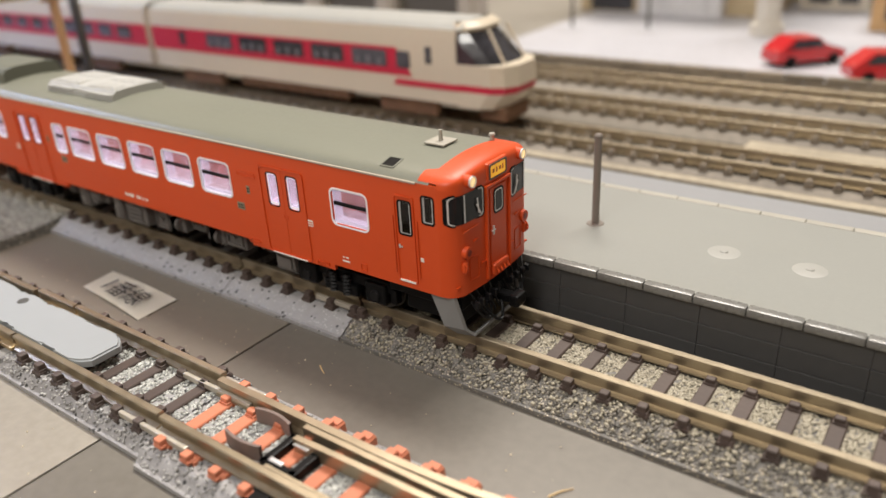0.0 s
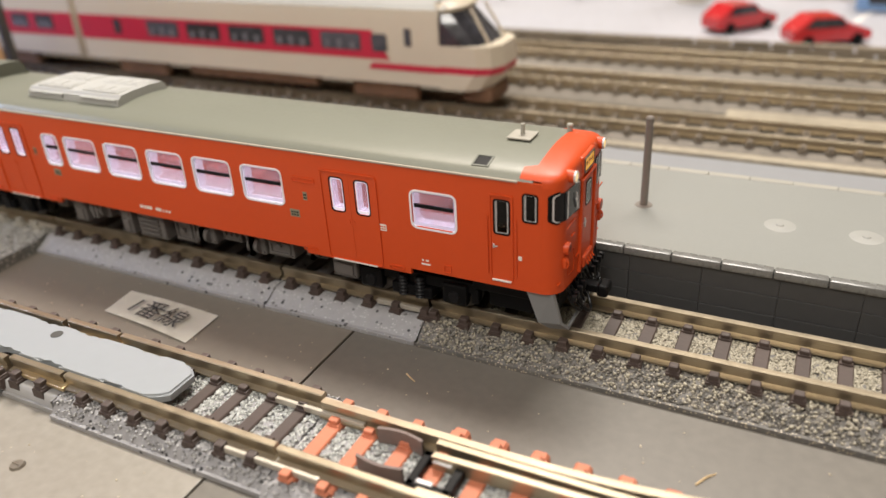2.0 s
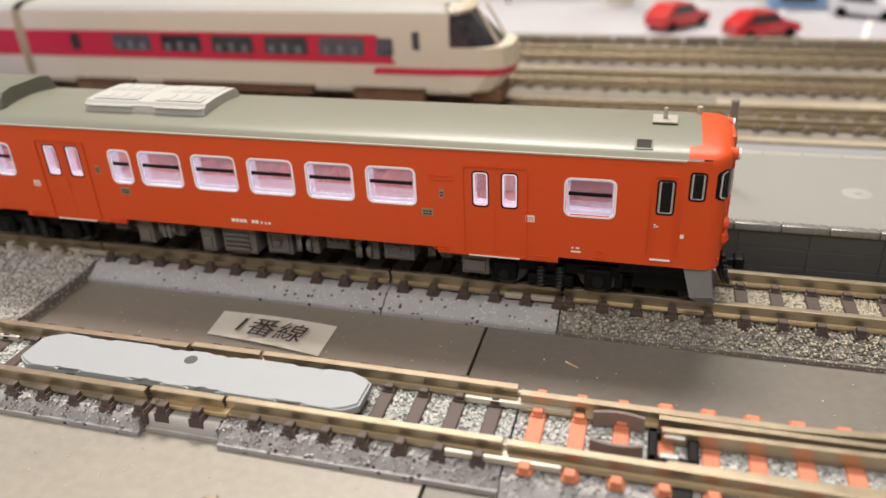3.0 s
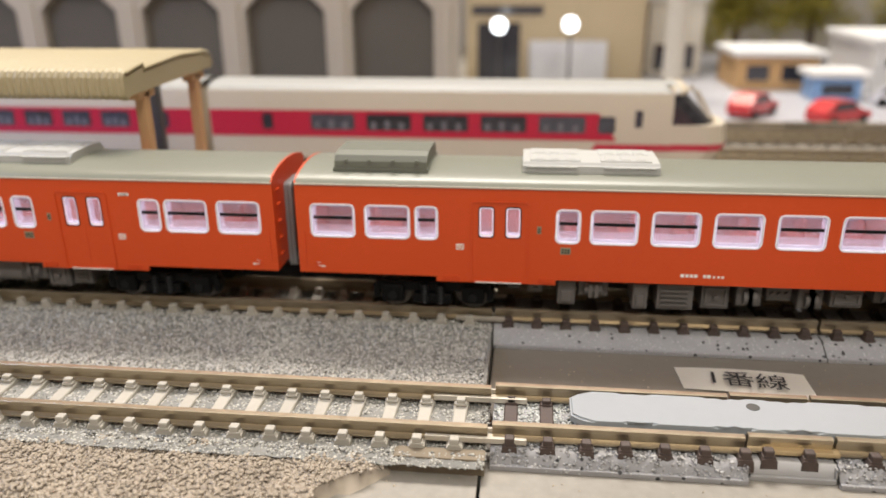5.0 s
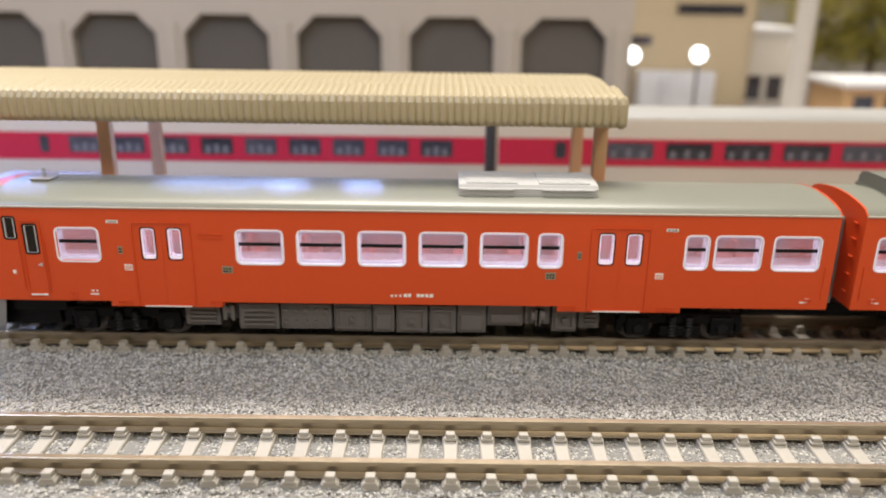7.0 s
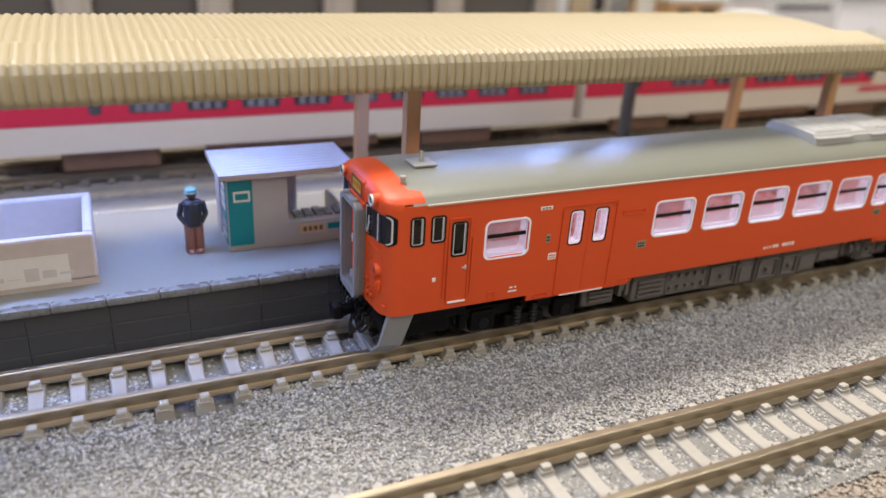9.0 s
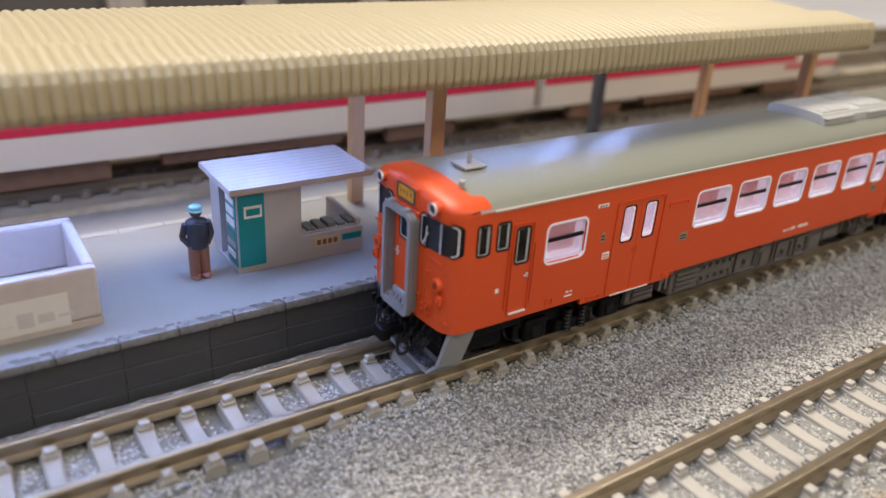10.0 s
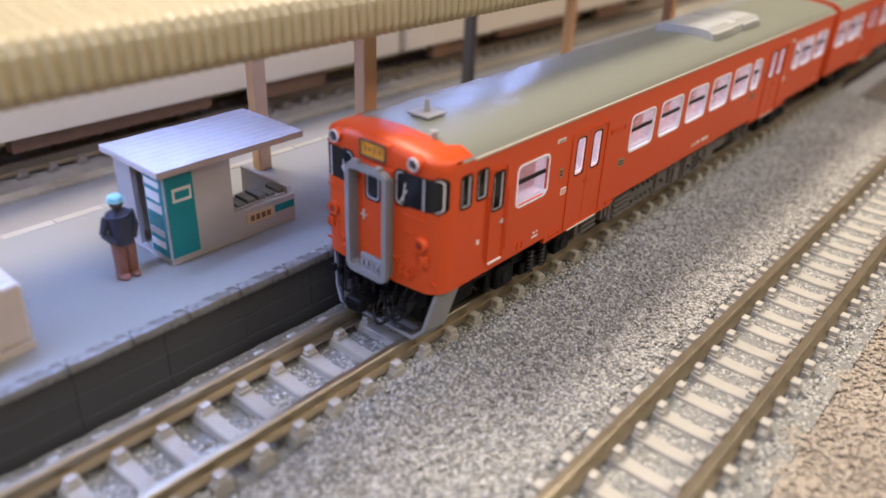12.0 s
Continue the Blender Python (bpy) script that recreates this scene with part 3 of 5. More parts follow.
box(bm, -.3505, .3505, -.16, 0, -.05, .0, .02)
COPING_F = mesh_of("far_coping", bm, mat("cream_coping", (0.34, 0.325, 0.28), 0.5, var=0.1, obj=0.08))
for i in range(92):
    x = -43.8 + .705 * i + .03
    piece("coping_stone", COPING, platform, x, PY, 1.072)
    piece("coping_stone", COPING_F, platform, x, 4.46, 1.075)
for i in range(60):
    for k in range(3):
        piece("wall_panel", WALLP, platform, -43.6 + 1.06 * i, PY + .028 + .013 * k, .02 + .312 * k)

# ---- things on the platform ----
lamp = thing("platform_post", "thin dark brown plastic post with round foot", "post", .22, 2.665, 1.062)
bm = bmesh.new()
rod(bm, (.22, 2.665, 1.07), (.22, 2.665, 2.57), .062, seg=14)
part("pole", bm, mat("brown_grey_plastic", (0.17, 0.145, 0.125), 0.5), lamp, smooth=True)
bm = bmesh.new()
rod(bm, (.22, 2.665, 1.06), (.22, 2.665, 1.075), .15, .13, 18)
rod(bm, (.22, 2.665, 2.57), (.22, 2.665, 2.60), .075, .05, 14)
part("foot", bm, MATS["brown_grey_plastic"], lamp, smooth=True)
for x, y in ((2.35, 2.61), (3.55, 2.62), (7.0, 2.5)):
    m = thing("post_socket", "empty round post socket moulded in the platform", "socket", x, y, 1.05, group="post sockets")
    bm = bmesh.new()
    rod(bm, (x, y, 1.055), (x, y, 1.070), .27, .20, 24)
    part("disc", bm, mat("worn_platform", (0.31, 0.31, 0.29), 0.45, var=0.1), m, smooth=True)
    bm = bmesh.new()
    rod(bm, (x, y, 1.062), (x, y, 1.085), .07, .05, 12)
    part("nub", bm, MATS["worn_platform"], m, smooth=True)

rng = np.random.default_rng(77)
specks = [(rng.uniform(-12, 9), rng.uniform(-7, -.9), .006) for _ in range(420)]
grains("dust", [q for q in specks if abs(q[1] - YB) > 1.0], .013, mat("pale_dust", (0.55, 0.47, 0.35), 0.8, island=0.4), None, "pale dust specks lying on the board", 78, flat=.4, category="dust")
for x, y, a, n in ((2.05, -2.3, 60, .3), (2.7, -2.75, 75, .42), (-2.0, -1.75, -35, .2), (3.4, -3.0, 20, .2)):
    bm = bmesh.new()
    c, q = math.cos(radians(a)), math.sin(radians(a))
    rod(bm, (x, y, .012), (x + n * .6 * c, y + n * .6 * q, .02), .012, .01, 6)
    rod(bm, (x + n * .6 * c, y + n * .6 * q, .02), (x + n * c + .03, y + n * q, .012), .01, .006, 6)
    tagged(part("straw_fibre", bm, mat("straw", (0.62, 0.45, 0.24), 0.7), None, "short dry fibre lying on the board"), category="fibre")

# ---- the two vermilion diesel railcars: u runs from the cab front to the coupled end ----
HALF, LENGTH = 0.967, 13.87
WINDOW_Z = (1.905, 2.50)
BIG = [4.33 + .97 * k for k in range(5)] + [11.93, 12.86]
WINDOWS = [(u, u + .775) for u in BIG] + [(9.13, 9.54), (11.46, 11.86)]
DOOR_PANES = [(2.83, 3.08), (3.25, 3.50), (10.09, 10.36), (10.53, 10.80)]
SKIRTS = [(2.25, 4.05), (9.50, 11.50)]


def roof_z(y):
    y = min(abs(y), HALF)
    pts = ((0, 3.03), (.25, 3.022), (.45, 3.0), (.7, 2.962), (.85, 2.922), (.93, 2.876), (.967, 2.83))
    for (a, za), (b, zb) in zip(pts, pts[1:]):
        if y <= b:
            return za + (zb - za) * (y - a) / (b - a)
    return 2.83


def front_line(n=9):
    """The plan of the cab front, from the near side round to the far side: (u, y)."""
    r, flat = .26, HALF - .26
    pts = [(.04 + r - r * math.sin(radians(a)), -flat - r * math.cos(radians(a))) for a in range(0, 91, 15)]
    pts += [(.04 * (y / flat) ** 2, y) for y in np.linspace(-flat, flat, n)[1:-1]]
    return pts + [(u, -y) for u, y in reversed(pts[:7])]


def front_at(y, off=0.0):
    """u of the cab front at y, moved outwards by off."""
    flat, r = HALF - .26, .26
    a = abs(y)
    return (.04 * (a / flat) ** 2 if a <= flat else .04 + r - math.sqrt(max(0, r * r - (a - flat) ** 2))) - off


def side_wall(bm, lining, X, side, holes):
    """One side with its window openings and stepped lower edge."""
    us = sorted({.30, LENGTH} | {a for h in holes for a in h[:2]} | {a for s in SKIRTS for a in s})
    zs = sorted({1.165, 1.255, 2.83} | {a for h in holes for a in h[2:]})
    yo, yi = side * HALF, side * (HALF - .05)

    def solid(i, j):
        if not (0 <= i < len(us) - 1 and 0 <= j < len(zs) - 1):
            return False
        u, z = (us[i] + us[i + 1]) / 2, (zs[j] + zs[j + 1]) / 2
        if z < 1.255 and not any(a < u < b for a, b in SKIRTS):
            return False
        return not any(a < u < b and c < z < d for a, b, c, d in holes)

    cache = {}

    def v(i, j, y):
        if (i, j, y) not in cache:
            cache[i, j, y] = bm.verts.new((X(us[i]), y, zs[j]))
        return cache[i, j, y]

    for i in range(len(us) - 1):
        for j in range(len(zs) - 1):
            if not solid(i, j):
                continue
            bm.faces.new([v(i, j, yo), v(i + 1, j, yo), v(i + 1, j + 1, yo), v(i, j + 1, yo)])
            lining.faces.new([lining.verts.new((X(us[a]), yi, zs[b])) for a, b in ((i, j), (i + 1, j), (i + 1, j + 1), (i, j + 1))])
            for di, dj, p, q in ((-1, 0, (i, j), (i, j + 1)), (1, 0, (i + 1, j), (i + 1, j + 1)), (0, -1, (i, j), (i + 1, j)), (0, 1, (i, j + 1), (i + 1, j + 1))):
                if not solid(i + di, j + dj):
                    bm.faces.new([v(*p, yo), v(*q, yo), v(*q, yi), v(*p, yi)])


def railcar(label, x0, way, lit, coupled_front):
    X = lambda u: x0 + way * u
    car = thing("railcar", label, "train car", X(LENGTH / 2), 0, .5, group="coupled orange railcars")
    du = 0.0 if coupled_front else -.265  # the cab door stands further forward on the first car
    cab_panes = [(.34, .56, 2.27, 2.68) if not coupled_front else (.39, .60, 2.26, 2.68)] + ([(.68, .90, 2.28, 2.67)] if coupled_front else [])
    holes = [(a + .022, b - .022, WINDOW_Z[0] + .022, WINDOW_Z[1] - .022) for a, b in WINDOWS]
    holes += [(a + .02, b - .02, 1.985, 2.495) for a, b in DOOR_PANES]
    holes += [(1.51, 2.16, 1.95, 2.475), (du + 1.00, du + 1.21, 2.06, 2.53)]
    holes += [(a + .02, b - .02, c + .02, d - .02) for a, b, c, d in cab_panes]

    # shell
    bm, lining = bmesh.new(), bmesh.new()
    for side in (-1, 1):
        side_wall(bm, lining, X, side, holes)
    bmesh.ops.remove_doubles(lining, verts=lining.verts, dist=1e-4)
    part("interior_lining", lining, LINER, car)
    line = front_line()
    grid_faces(bm, [[(X(u), y, z) for u, y in line] for z in (1.255, 1.30, 1.9, 2.3, 2.70, 2.78)])
    rows = []
    for k in range(9):
        w = k / 8 * math.pi / 2
        row = []
        for u, y in line:
            yy = y * (1 - .02 * math.sin(w))
            row.append((X(u + (max(u + .02, .30) - u) * (1 - math.cos(w)) ** 1.5), yy, 2.78 + (roof_z(yy) - 2.78) * math.sin(w) ** .75))
        rows.append(row)
    ys = [row_p[1] for row_p in rows[-1]]
    rows.append([(X(.44 if abs(y) < .72 else .60), y, roof_z(y) + .004) for y in ys])
    grid_faces(bm, rows)
    for u in (LENGTH,):
        inset = HALF - .006
        prof = [(-inset, 1.26), (inset, 1.26)] + [(y, roof_z(y) + .004) for y in np.linspace(inset, -inset, 21)]
        slab(bm, prof, lambda a, b, d: (X(d), a, b), u - .03, u + .004)
    part("body", bm, ORANGE, car, smooth=True)

    bm = bmesh.new()
    ys = [HALF * math.sin(radians(a)) for a in range(-90, 91, 9)]
    grid_faces(bm, [[(X(u), y, roof_z(y)) for y in ys] for u in (.42, 3, 7, 11, LENGTH - .015)])
    part("roof", bm, ROOF, car, "smooth grey roof", smooth=True)
    bm = bmesh.new()
    for s in (-1, 1):
        box(bm, X(.62), X(LENGTH), s * (HALF - .01), s * (HALF + .022), 2.815, 2.838)
    part("gutter", bm, mat("pale_gutter_paint", (0.42, 0.36, 0.29), 0.5), car, "pale rain gutter line")

    # windows: pale frames, dark bars and panes
    for side in (-1, 1):
        P = lambda u, v, d: (X(u), side * (HALF + d), v)
        for a, b in WINDOWS + [(1.48, 2.19)]:
            lo, hi = (1.92, 2.505) if (a, b) == (1.48, 2.19) else WINDOW_Z
            w = part("window", ring(bmesh.new(), rrect(a, b, lo, hi, .10), rrect(a + .025, b - .025, lo + .025, hi - .025, .08), P, -.052, .010), FRAME, car, "pale window frame")
            bm = bmesh.new()
            box(bm, X(a + .06), X(b - .06), side * (HALF - .03), side * (HALF - .005), lo + .32, lo + .37)
            part("sash_bar", bm, BLACK, w)
            bm = bmesh.new()
            box(bm, X(a + .04), X(b - .04), side * (HALF - .026), side * (HALF - .022), lo + .04, hi - .04)
            g = part("pane", bm, GLASS_CLEAR if (a, b) == (1.48, 2.19) else GLASS, w)
            g.visible_shadow = False
            # rim emits a little, imitating interior light caught in the plastic
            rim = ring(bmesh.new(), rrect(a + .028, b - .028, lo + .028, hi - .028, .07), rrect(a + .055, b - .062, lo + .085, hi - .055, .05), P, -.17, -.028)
            part("pane_edge", rim, GLOW_EDGE, w, "milky pane edge with added glow").visible_shadow = False
        for a, b in DOOR_PANES:
            w = part("door_window", ring(bmesh.new(), rrect(a, b, 1.965, 2.515, .06), rrect(a + .018, b - .018, 1.983, 2.497, .05), P, -.03, .004), BLACK, car)
            part("pane_edge", ring(bmesh.new(), rrect(a + .018, b - .018, 1.983, 2.497, .05), rrect(a + .040, b - .040, 2.03, 2.47, .04), P, -.15, -.012), GLOW_EDGE, w).visible_shadow = False
            bm = bmesh.new()
            box(bm, X(a + .02), X(b - .02), side * (HALF - .020), side * (HALF - .015), 1.98, 2.5)
            part("pane", bm, GLASS, w).visible_shadow = False
        for a, b, c, d in cab_panes + [(du + .985, du + 1.225, 2.04, 2.55)]:
            w = part("cab_window", ring(bmesh.new(), rrect(a, b, c, d, .05), rrect(a + .025, b - .025, c + .025, d - .025, .03), P, -.03, .006), BLACK, car)
            bm = bmesh.new()
            box(bm, X(a + .02), X(b - .02), side * (HALF - .02), side * (HALF - .016), c + .02, d - .02)
            part("pane", bm, GLASS_DK, w).visible_shadow = False
            bm = bmesh.new()
            ring(bm, rrect(a + .022, b - .022, c + .022, d - .022, .035), rrect(a + .031, b - .031, c + .031, d - .031, .03), P, -.014, -.002)
            part("pane_edge", bm, SILVER, w)
            # silver strips imitate the glint along the clear pane's upright edges
            bm = bmesh.new()
            box(bm, X(b - .050), X(b - .038), side * (HALF - .014), side * (HALF - .004), c + .03, d - .03)
            box(bm, X(a + .036), X(a + .046), side * (HALF - .014), side * (HALF - .004), c + .03, d - .03)
            part("inner_post", bm, SILVER, w)
        # doors: raised outlines, sills and handles
        for a, b, lo, hi, r in ((2.70, 3.64, 1.18, 2.60, .06), (9.97, 10.92, 1.18, 2.60, .06), (du + .945, du + 1.275, 1.34, 2.61, .03)):
            dr = part("door", ring(bmesh.new(), rrect(a, b, lo, hi, r), rrect(a + .020, b - .020, lo + .020, hi - .020, r * .8), P, -.005, .018), ORANGE, car)
            bm = bmesh.new()
            if b - a > .5:
                box(bm, X((a + b) / 2 - .006), X((a + b) / 2 + .006), side * HALF, side * (HALF + .005), lo + .02, hi - .03)
                for q in (-.05, .03):
                    box(bm, X((a + b) / 2 + q), X((a + b) / 2 + q + .03), side * HALF, side * (HALF + .008), 1.80, 1.86)
                part("door_seam", bm, ORANGE, dr)
            else:
                box(bm, X(b - .07), X(b - .045), side * HALF, side * (HALF + .02), 1.84, 1.90, .004)
                box(bm, X(b - .11), X(b - .045), side * (HALF + .008), side * (HALF + .02), 1.86, 1.876)
                part("handle", bm, SILVER, dr)
                bm = bmesh.new()
                for q in (a - .045, b + .03):
                    rod(bm, (X(q), side * (HALF + .012), 1.45), (X(q), side * (HALF + .012), 2.30), .010, seg=6)
                part("handrail", bm, ORANGE, dr)
            bm = bmesh.new()
            s0, s1, sz = (a + .10, b - .08, 1.170) if b - a > .5 else (a + .03, b - .03, 1.345)
            box(bm, X(s0), X(s1), side * HALF, side * (HALF + .022), sz, sz + .022)
            part("sill", bm, WHITE, dr)
        # printed plates and marks along the side
        def plate_at(u, z, w, h, m, frame_m=None):
            bm2 = bmesh.new()
            box(bm2, X(u - w / 2), X(u + w / 2), side * HALF, side * (HALF + .006), z - h / 2, z + h / 2)
            pl = part("side_plate", bm2, m, car)
            bm2 = bmesh.new()
            for r in range(2):
                for c in range(3):
                    box(bm2, X(u - w * .38 + c * w * .27), X(u - w * .38 + c * w * .27 + w * .2), side * (HALF + .004), side * (HALF + .008), z + (r - .9) * h * .36, z + (r - .9) * h * .36 + h * .2)
            part("print", bm2, frame_m or ORANGE, pl)
        plate_at(2.66 if not coupled_front else 2.60, 1.84, .13, .10, WHITE)
        plate_at(11.10, 1.80, .13, .10, WHITE)
        plate_at(2.50 if coupled_front else 3.95, 2.13, .07, .13, mat("grey_metal_plate", (0.30, 0.28, 0.20), 0.4, metal=0.4), BLACK)
        plate_at(9.80, 2.13, .07, .13, MATS["grey_metal_plate"], BLACK)
        plate_at(4.18, 1.82, .17, .12, MATS["grey_metal_plate"], BLACK)
        plate_at(9.36, 1.78, .17, .12, MATS["grey_metal_plate"], BLACK)
        if coupled_front:
            plate_at(2.42, 2.60, .19, .05, WHITE, BLACK)
            plate_at(11.24, 2.57, .19, .05, WHITE, BLACK)
        bm = bmesh.new()
        for k, w in enumerate((.05, .04, .04, .07, .06, .0, .07, .06, .06, .07)):
            if w:
                u = 6.79 + .07 * k
                box(bm, X(u), X(u + w * .85), side * HALF, side * (HALF + .004), 1.385, 1.385 + (.04 if k < 3 else .055))
        for u, z, w in ((1.95, 1.42, .05), (2.03, 1.42, .03), (1.93, 1.36, .14), (13.5, 1.42, .06), (13.42, 1.36, .12)):
            box(bm, X(u), X(u + w), side * HALF, side * (HALF + .004), z, z + .025)
        tagged(part("white_marking", bm, WHITE, car, "small white lettering bars"), kind="stuff")
        bm = bmesh.new()
        for a, b, c, d in ((3.85, 4.10, 1.22, 1.28), (2.35, 2.60, 1.20, 1.26), (9.55, 9.80, 1.20, 1.26), (11.1, 11.4, 1.20, 1.26), (1.60, 1.72, 1.30, 1.42), (3.75, 4.15, 2.34, 2.42), (13.5, 13.6, 1.36, 1.44), (3.55, 3.65, 2.55, 2.60)):
            part("side_hatch", ring(bmesh.new(), rrect(a, b, c, d, .012, 1), rrect(a + .015, b - .015, c + .012, d - .012, .006, 1), P, 0, .014), ORANGE, car)
        box(bm, X(13.74), X(13.77), side * HALF, side * (HALF + .015), 1.42, 2.0)
        part("corner_rail", bm, ORANGE, car)
        bm = bmesh.new()
        mu = .735 if coupled_front else .56
        box(bm, X(mu), X(mu + .05), side * HALF, side * (HALF + .006), 1.71, 1.77)
        part("side_plate", bm, WHITE, car)

    # interior
    bm = bmesh.new()
    box(bm, X(.5), X(LENGTH - .1), -.88, .88, 1.27, 1.42)
    part("interior_floor", bm, SEAT, car)
    seat_bm = bmesh.new()
    for k in range(6):
        u = 4.20 + .97 * k
        for s in (-1, 1):
            box(seat_bm, X(u - .03), X(u + .03), s * .35, s * .88, 1.42, 1.98, .02)
            box(seat_bm, X(u - .26), X(u + .26), s * .35, s * .88, 1.42, 1.70, .02)
    for u in (12.8,):
        for s in (-1, 1):
            box(seat_bm, X(u - .03), X(u + .03), s * .35, s * .88, 1.42, 1.98, .02)
            box(seat_bm, X(u - .5), X(u + .5), s * .35, s * .88, 1.42, 1.70, .02)
    part("seats", seat_bm, SEAT, car)
    bm = bmesh.new()
    for u in (1.35, 2.5, 3.95, 9.65, 11.3):
        box(bm, X(u), X(u + .05), -.88, .88, 1.42, 2.75)
    box(bm, X(1.4), X(LENGTH - .1), -.9, .9, 2.74, 2.78)
    part("interior_wall", bm, LINER, car)
    bm = bmesh.new()
    box(bm, X(1.5), X(LENGTH - .3), -.10, .10, 2.60, 2.72, .02)
    part("interior_light", bm, PRISM, car, "glowing clear plastic light strip under the roof")

    # added ledge, coloured pale lavender to brighten the lower half of the windows
    bm = bmesh.new()
    for s in (-1, 1):
        for a, b in ((1.45, 2.45), (4.1, 9.6), (11.4, 13.7)):
            box(bm, X(a), X(b), s * .56, s * .90, 1.93, 2.0, .015)
    part("window_ledge", bm, mat("pale_lavender_glow_tint", (0.66, 0.54, 0.60), 0.3, var=0.08, scale=300), car, "added pale ledge that brightens the windows from inside")

    # cab front
    F = lambda y, z, d: (X(front_at(y, d)), y, z)
    for s in (-1, 1):
        outer = [(s * a, z) for a, z in rrect(.33, .955, 2.28, 2.72, .07, 8)]
        inner = [(s * a, z) for a, z in rrect(.352, .938, 2.302, 2.698, .055, 8)]
        w = part("windscreen", ring(bmesh.new(), outer, inner, F, -.01, .014), BLACK, car, "black windscreen rubber")
        part("windscreen_trim", ring(bmesh.new(), [(s * a, z) for a, z in rrect(.350, .940, 2.300, 2.700, .056, 8)], [(s * a, z) for a, z in rrect(.366, .926, 2.316, 2.684, .05, 8)], F, 0, .013), SILVER, w)
        bm = bmesh.new()
        cols = .35 + .59 * np.sin(np.linspace(0, math.pi / 2, 18))
        grid_faces(bm, [[F(s * a, z, .008) for a in cols] for z in (2.30, 2.70)])
        part("pane", bm, mat("dark_windscreen", (0.012, 0.013, 0.016), 0.10, var=0.1, gloss=0.3), w)
        bm = bmesh.new()
        box(bm, X(front_at(.74, .012)), X(front_at(.74, .020)), s * .735, s * .752, 2.31, 2.69)
        part("pillar", bm, SILVER, w)
        bm = bmesh.new()
        rod(bm, F(s * .42, 2.33, .03), F(s * .52, 2.50, .03), .010, seg=6)
        rod(bm, F(s * .47, 2.36, .03), F(s * .50, 2.58, .03), .008, seg=6)
        part("wiper", bm, SILVER, w)
        # headlamp
        h = part("headlamp", rod(bmesh.new(), (X(.20), s * .63, 2.845), (X(-.02), s * .63, 2.845), .10, .080, 20), ORANGE, car, smooth=True)
        bm = bmesh.new()
        circ = [(s * .63 + .078 * math.cos(radians(a)), 2.845 + .078 * math.sin(radians(a))) for a in range(0, 360, 18)]
        circ2 = [(s * .63 + .064 * math.cos(radians(a)), 2.845 + .064 * math.sin(radians(a))) for a in range(0, 360, 18)]
        ring(bm, circ, circ2, lambda a, b, d: (X(d), a, b), -.012, -.045)
        part("rim", bm, SILVER, h)
        part("lens", ball(bmesh.new(), (X(-.014), s * .63, 2.845), .066, .5, 1, 1), LENS_ON if lit else LENS_OFF, h, smooth=True)
        # tail lamp boss, step boxes, handholds
        bm = bmesh.new()
        rod(bm, F(s * .72, 1.88, -.02), F(s * .72, 1.88, .05), .095, .085, 18)
        t = part("tail_lamp", bm, ORANGE, car, smooth=True)
        part("lens", rod(bmesh.new(), F(s * .72, 1.88, .05), F(s * .72, 1.88, .055), .045, seg=14), mat("dark_red_lens", (0.22, 0.025, 0.012), 0.3), t)
        bm = bmesh.new()
        box(bm, X(front_at(.78) - .05), X(front_at(.78) + .02), s * .72, s * .82, 1.60, 1.76, .03)
        ring(bm, [(s * a, z) for a, z in rrect(.46, .66, 1.42, 1.76, .02, 2)], [(s * a, z) for a, z in rrect(.475, .645, 1.435, 1.745, .015, 2)], F, 0, .010)
        box(bm, X(front_at(.5) - .012), X(front_at(.5)), s * .42, s * .80, 2.185, 2.20)
        for a, z in ((.52, 1.99), (.36, 1.60), (.86, 1.40)):
            box(bm, X(front_at(a) - .02), X(front_at(a) + .01), s * (a - .05), s * (a + .05), z - .012, z + .012)
        part("front_fitting", bm, ORANGE, car)
        if coupled_front:
            bm = bmesh.new()
            ring(bm, [(s * a, z) for a, z in rrect(.36, .62, 1.36, 1.56, .02, 2)], [(s * a, z) for a, z in rrect(.375, .605, 1.375, 1.545, .015, 2)], F, 0, .016)
            for a in (.43, .54):
                for z, r in ((1.42, .042), (1.50, .034)):
                    rod(bm, F(s * a, z, -.01), F(s * a, z, .03), r, r * .8, 12)
            part("pipe_fitting", bm, ORANGE, car)
        bm = bmesh.new()
        tube(bm, [Vector(F(s * .79, 1.60 + .17 * k / 9, .02 + .05 * math.sin(math.pi * k / 9))) for k in range(10)], .014, 6)
        part("grab_loop", bm, ORANGE, car)
    # end door in its shallow gangway
    bm = bmesh.new()
    for s in (-1, 1):
        box(bm, X(-.035), X(.05), s * .27, s * .31, 1.30, 2.66, .012)
    box(bm, X(-.035), X(.05), -.31, .31, 2.63, 2.67, .01)
    gate = part("gangway_surround", bm, ORANGE, car)
    bm = bmesh.new()
    box(bm, X(-.014), X(.02), -.20, .20, 1.34, 2.60, .01)
    ed = part("end_door", bm, ORANGE, car)
    DW = lambda a, b, d: (X(d), a, b)
    part("door_window", ring(bmesh.new(), rrect(-.125, .125, 2.21, 2.57, .06), rrect(-.10, .10, 2.235, 2.545, .05), DW, -.01, -.022), BLACK, ed)
    part("pane_rim", ring(bmesh.new(), rrect(-.102, .102, 2.233, 2.547, .05), rrect(-.086, .086, 2.25, 2.53, .045), DW, -.012, -.020), SILVER, ed)
    part("pane", slab(bmesh.new(), rrect(-.10, .10, 2.24, 2.54, .05), DW, -.012, -.017), MATS["dark_windscreen"], ed)
    bm = bmesh.new()
    hand = 1 if coupled_front else -1
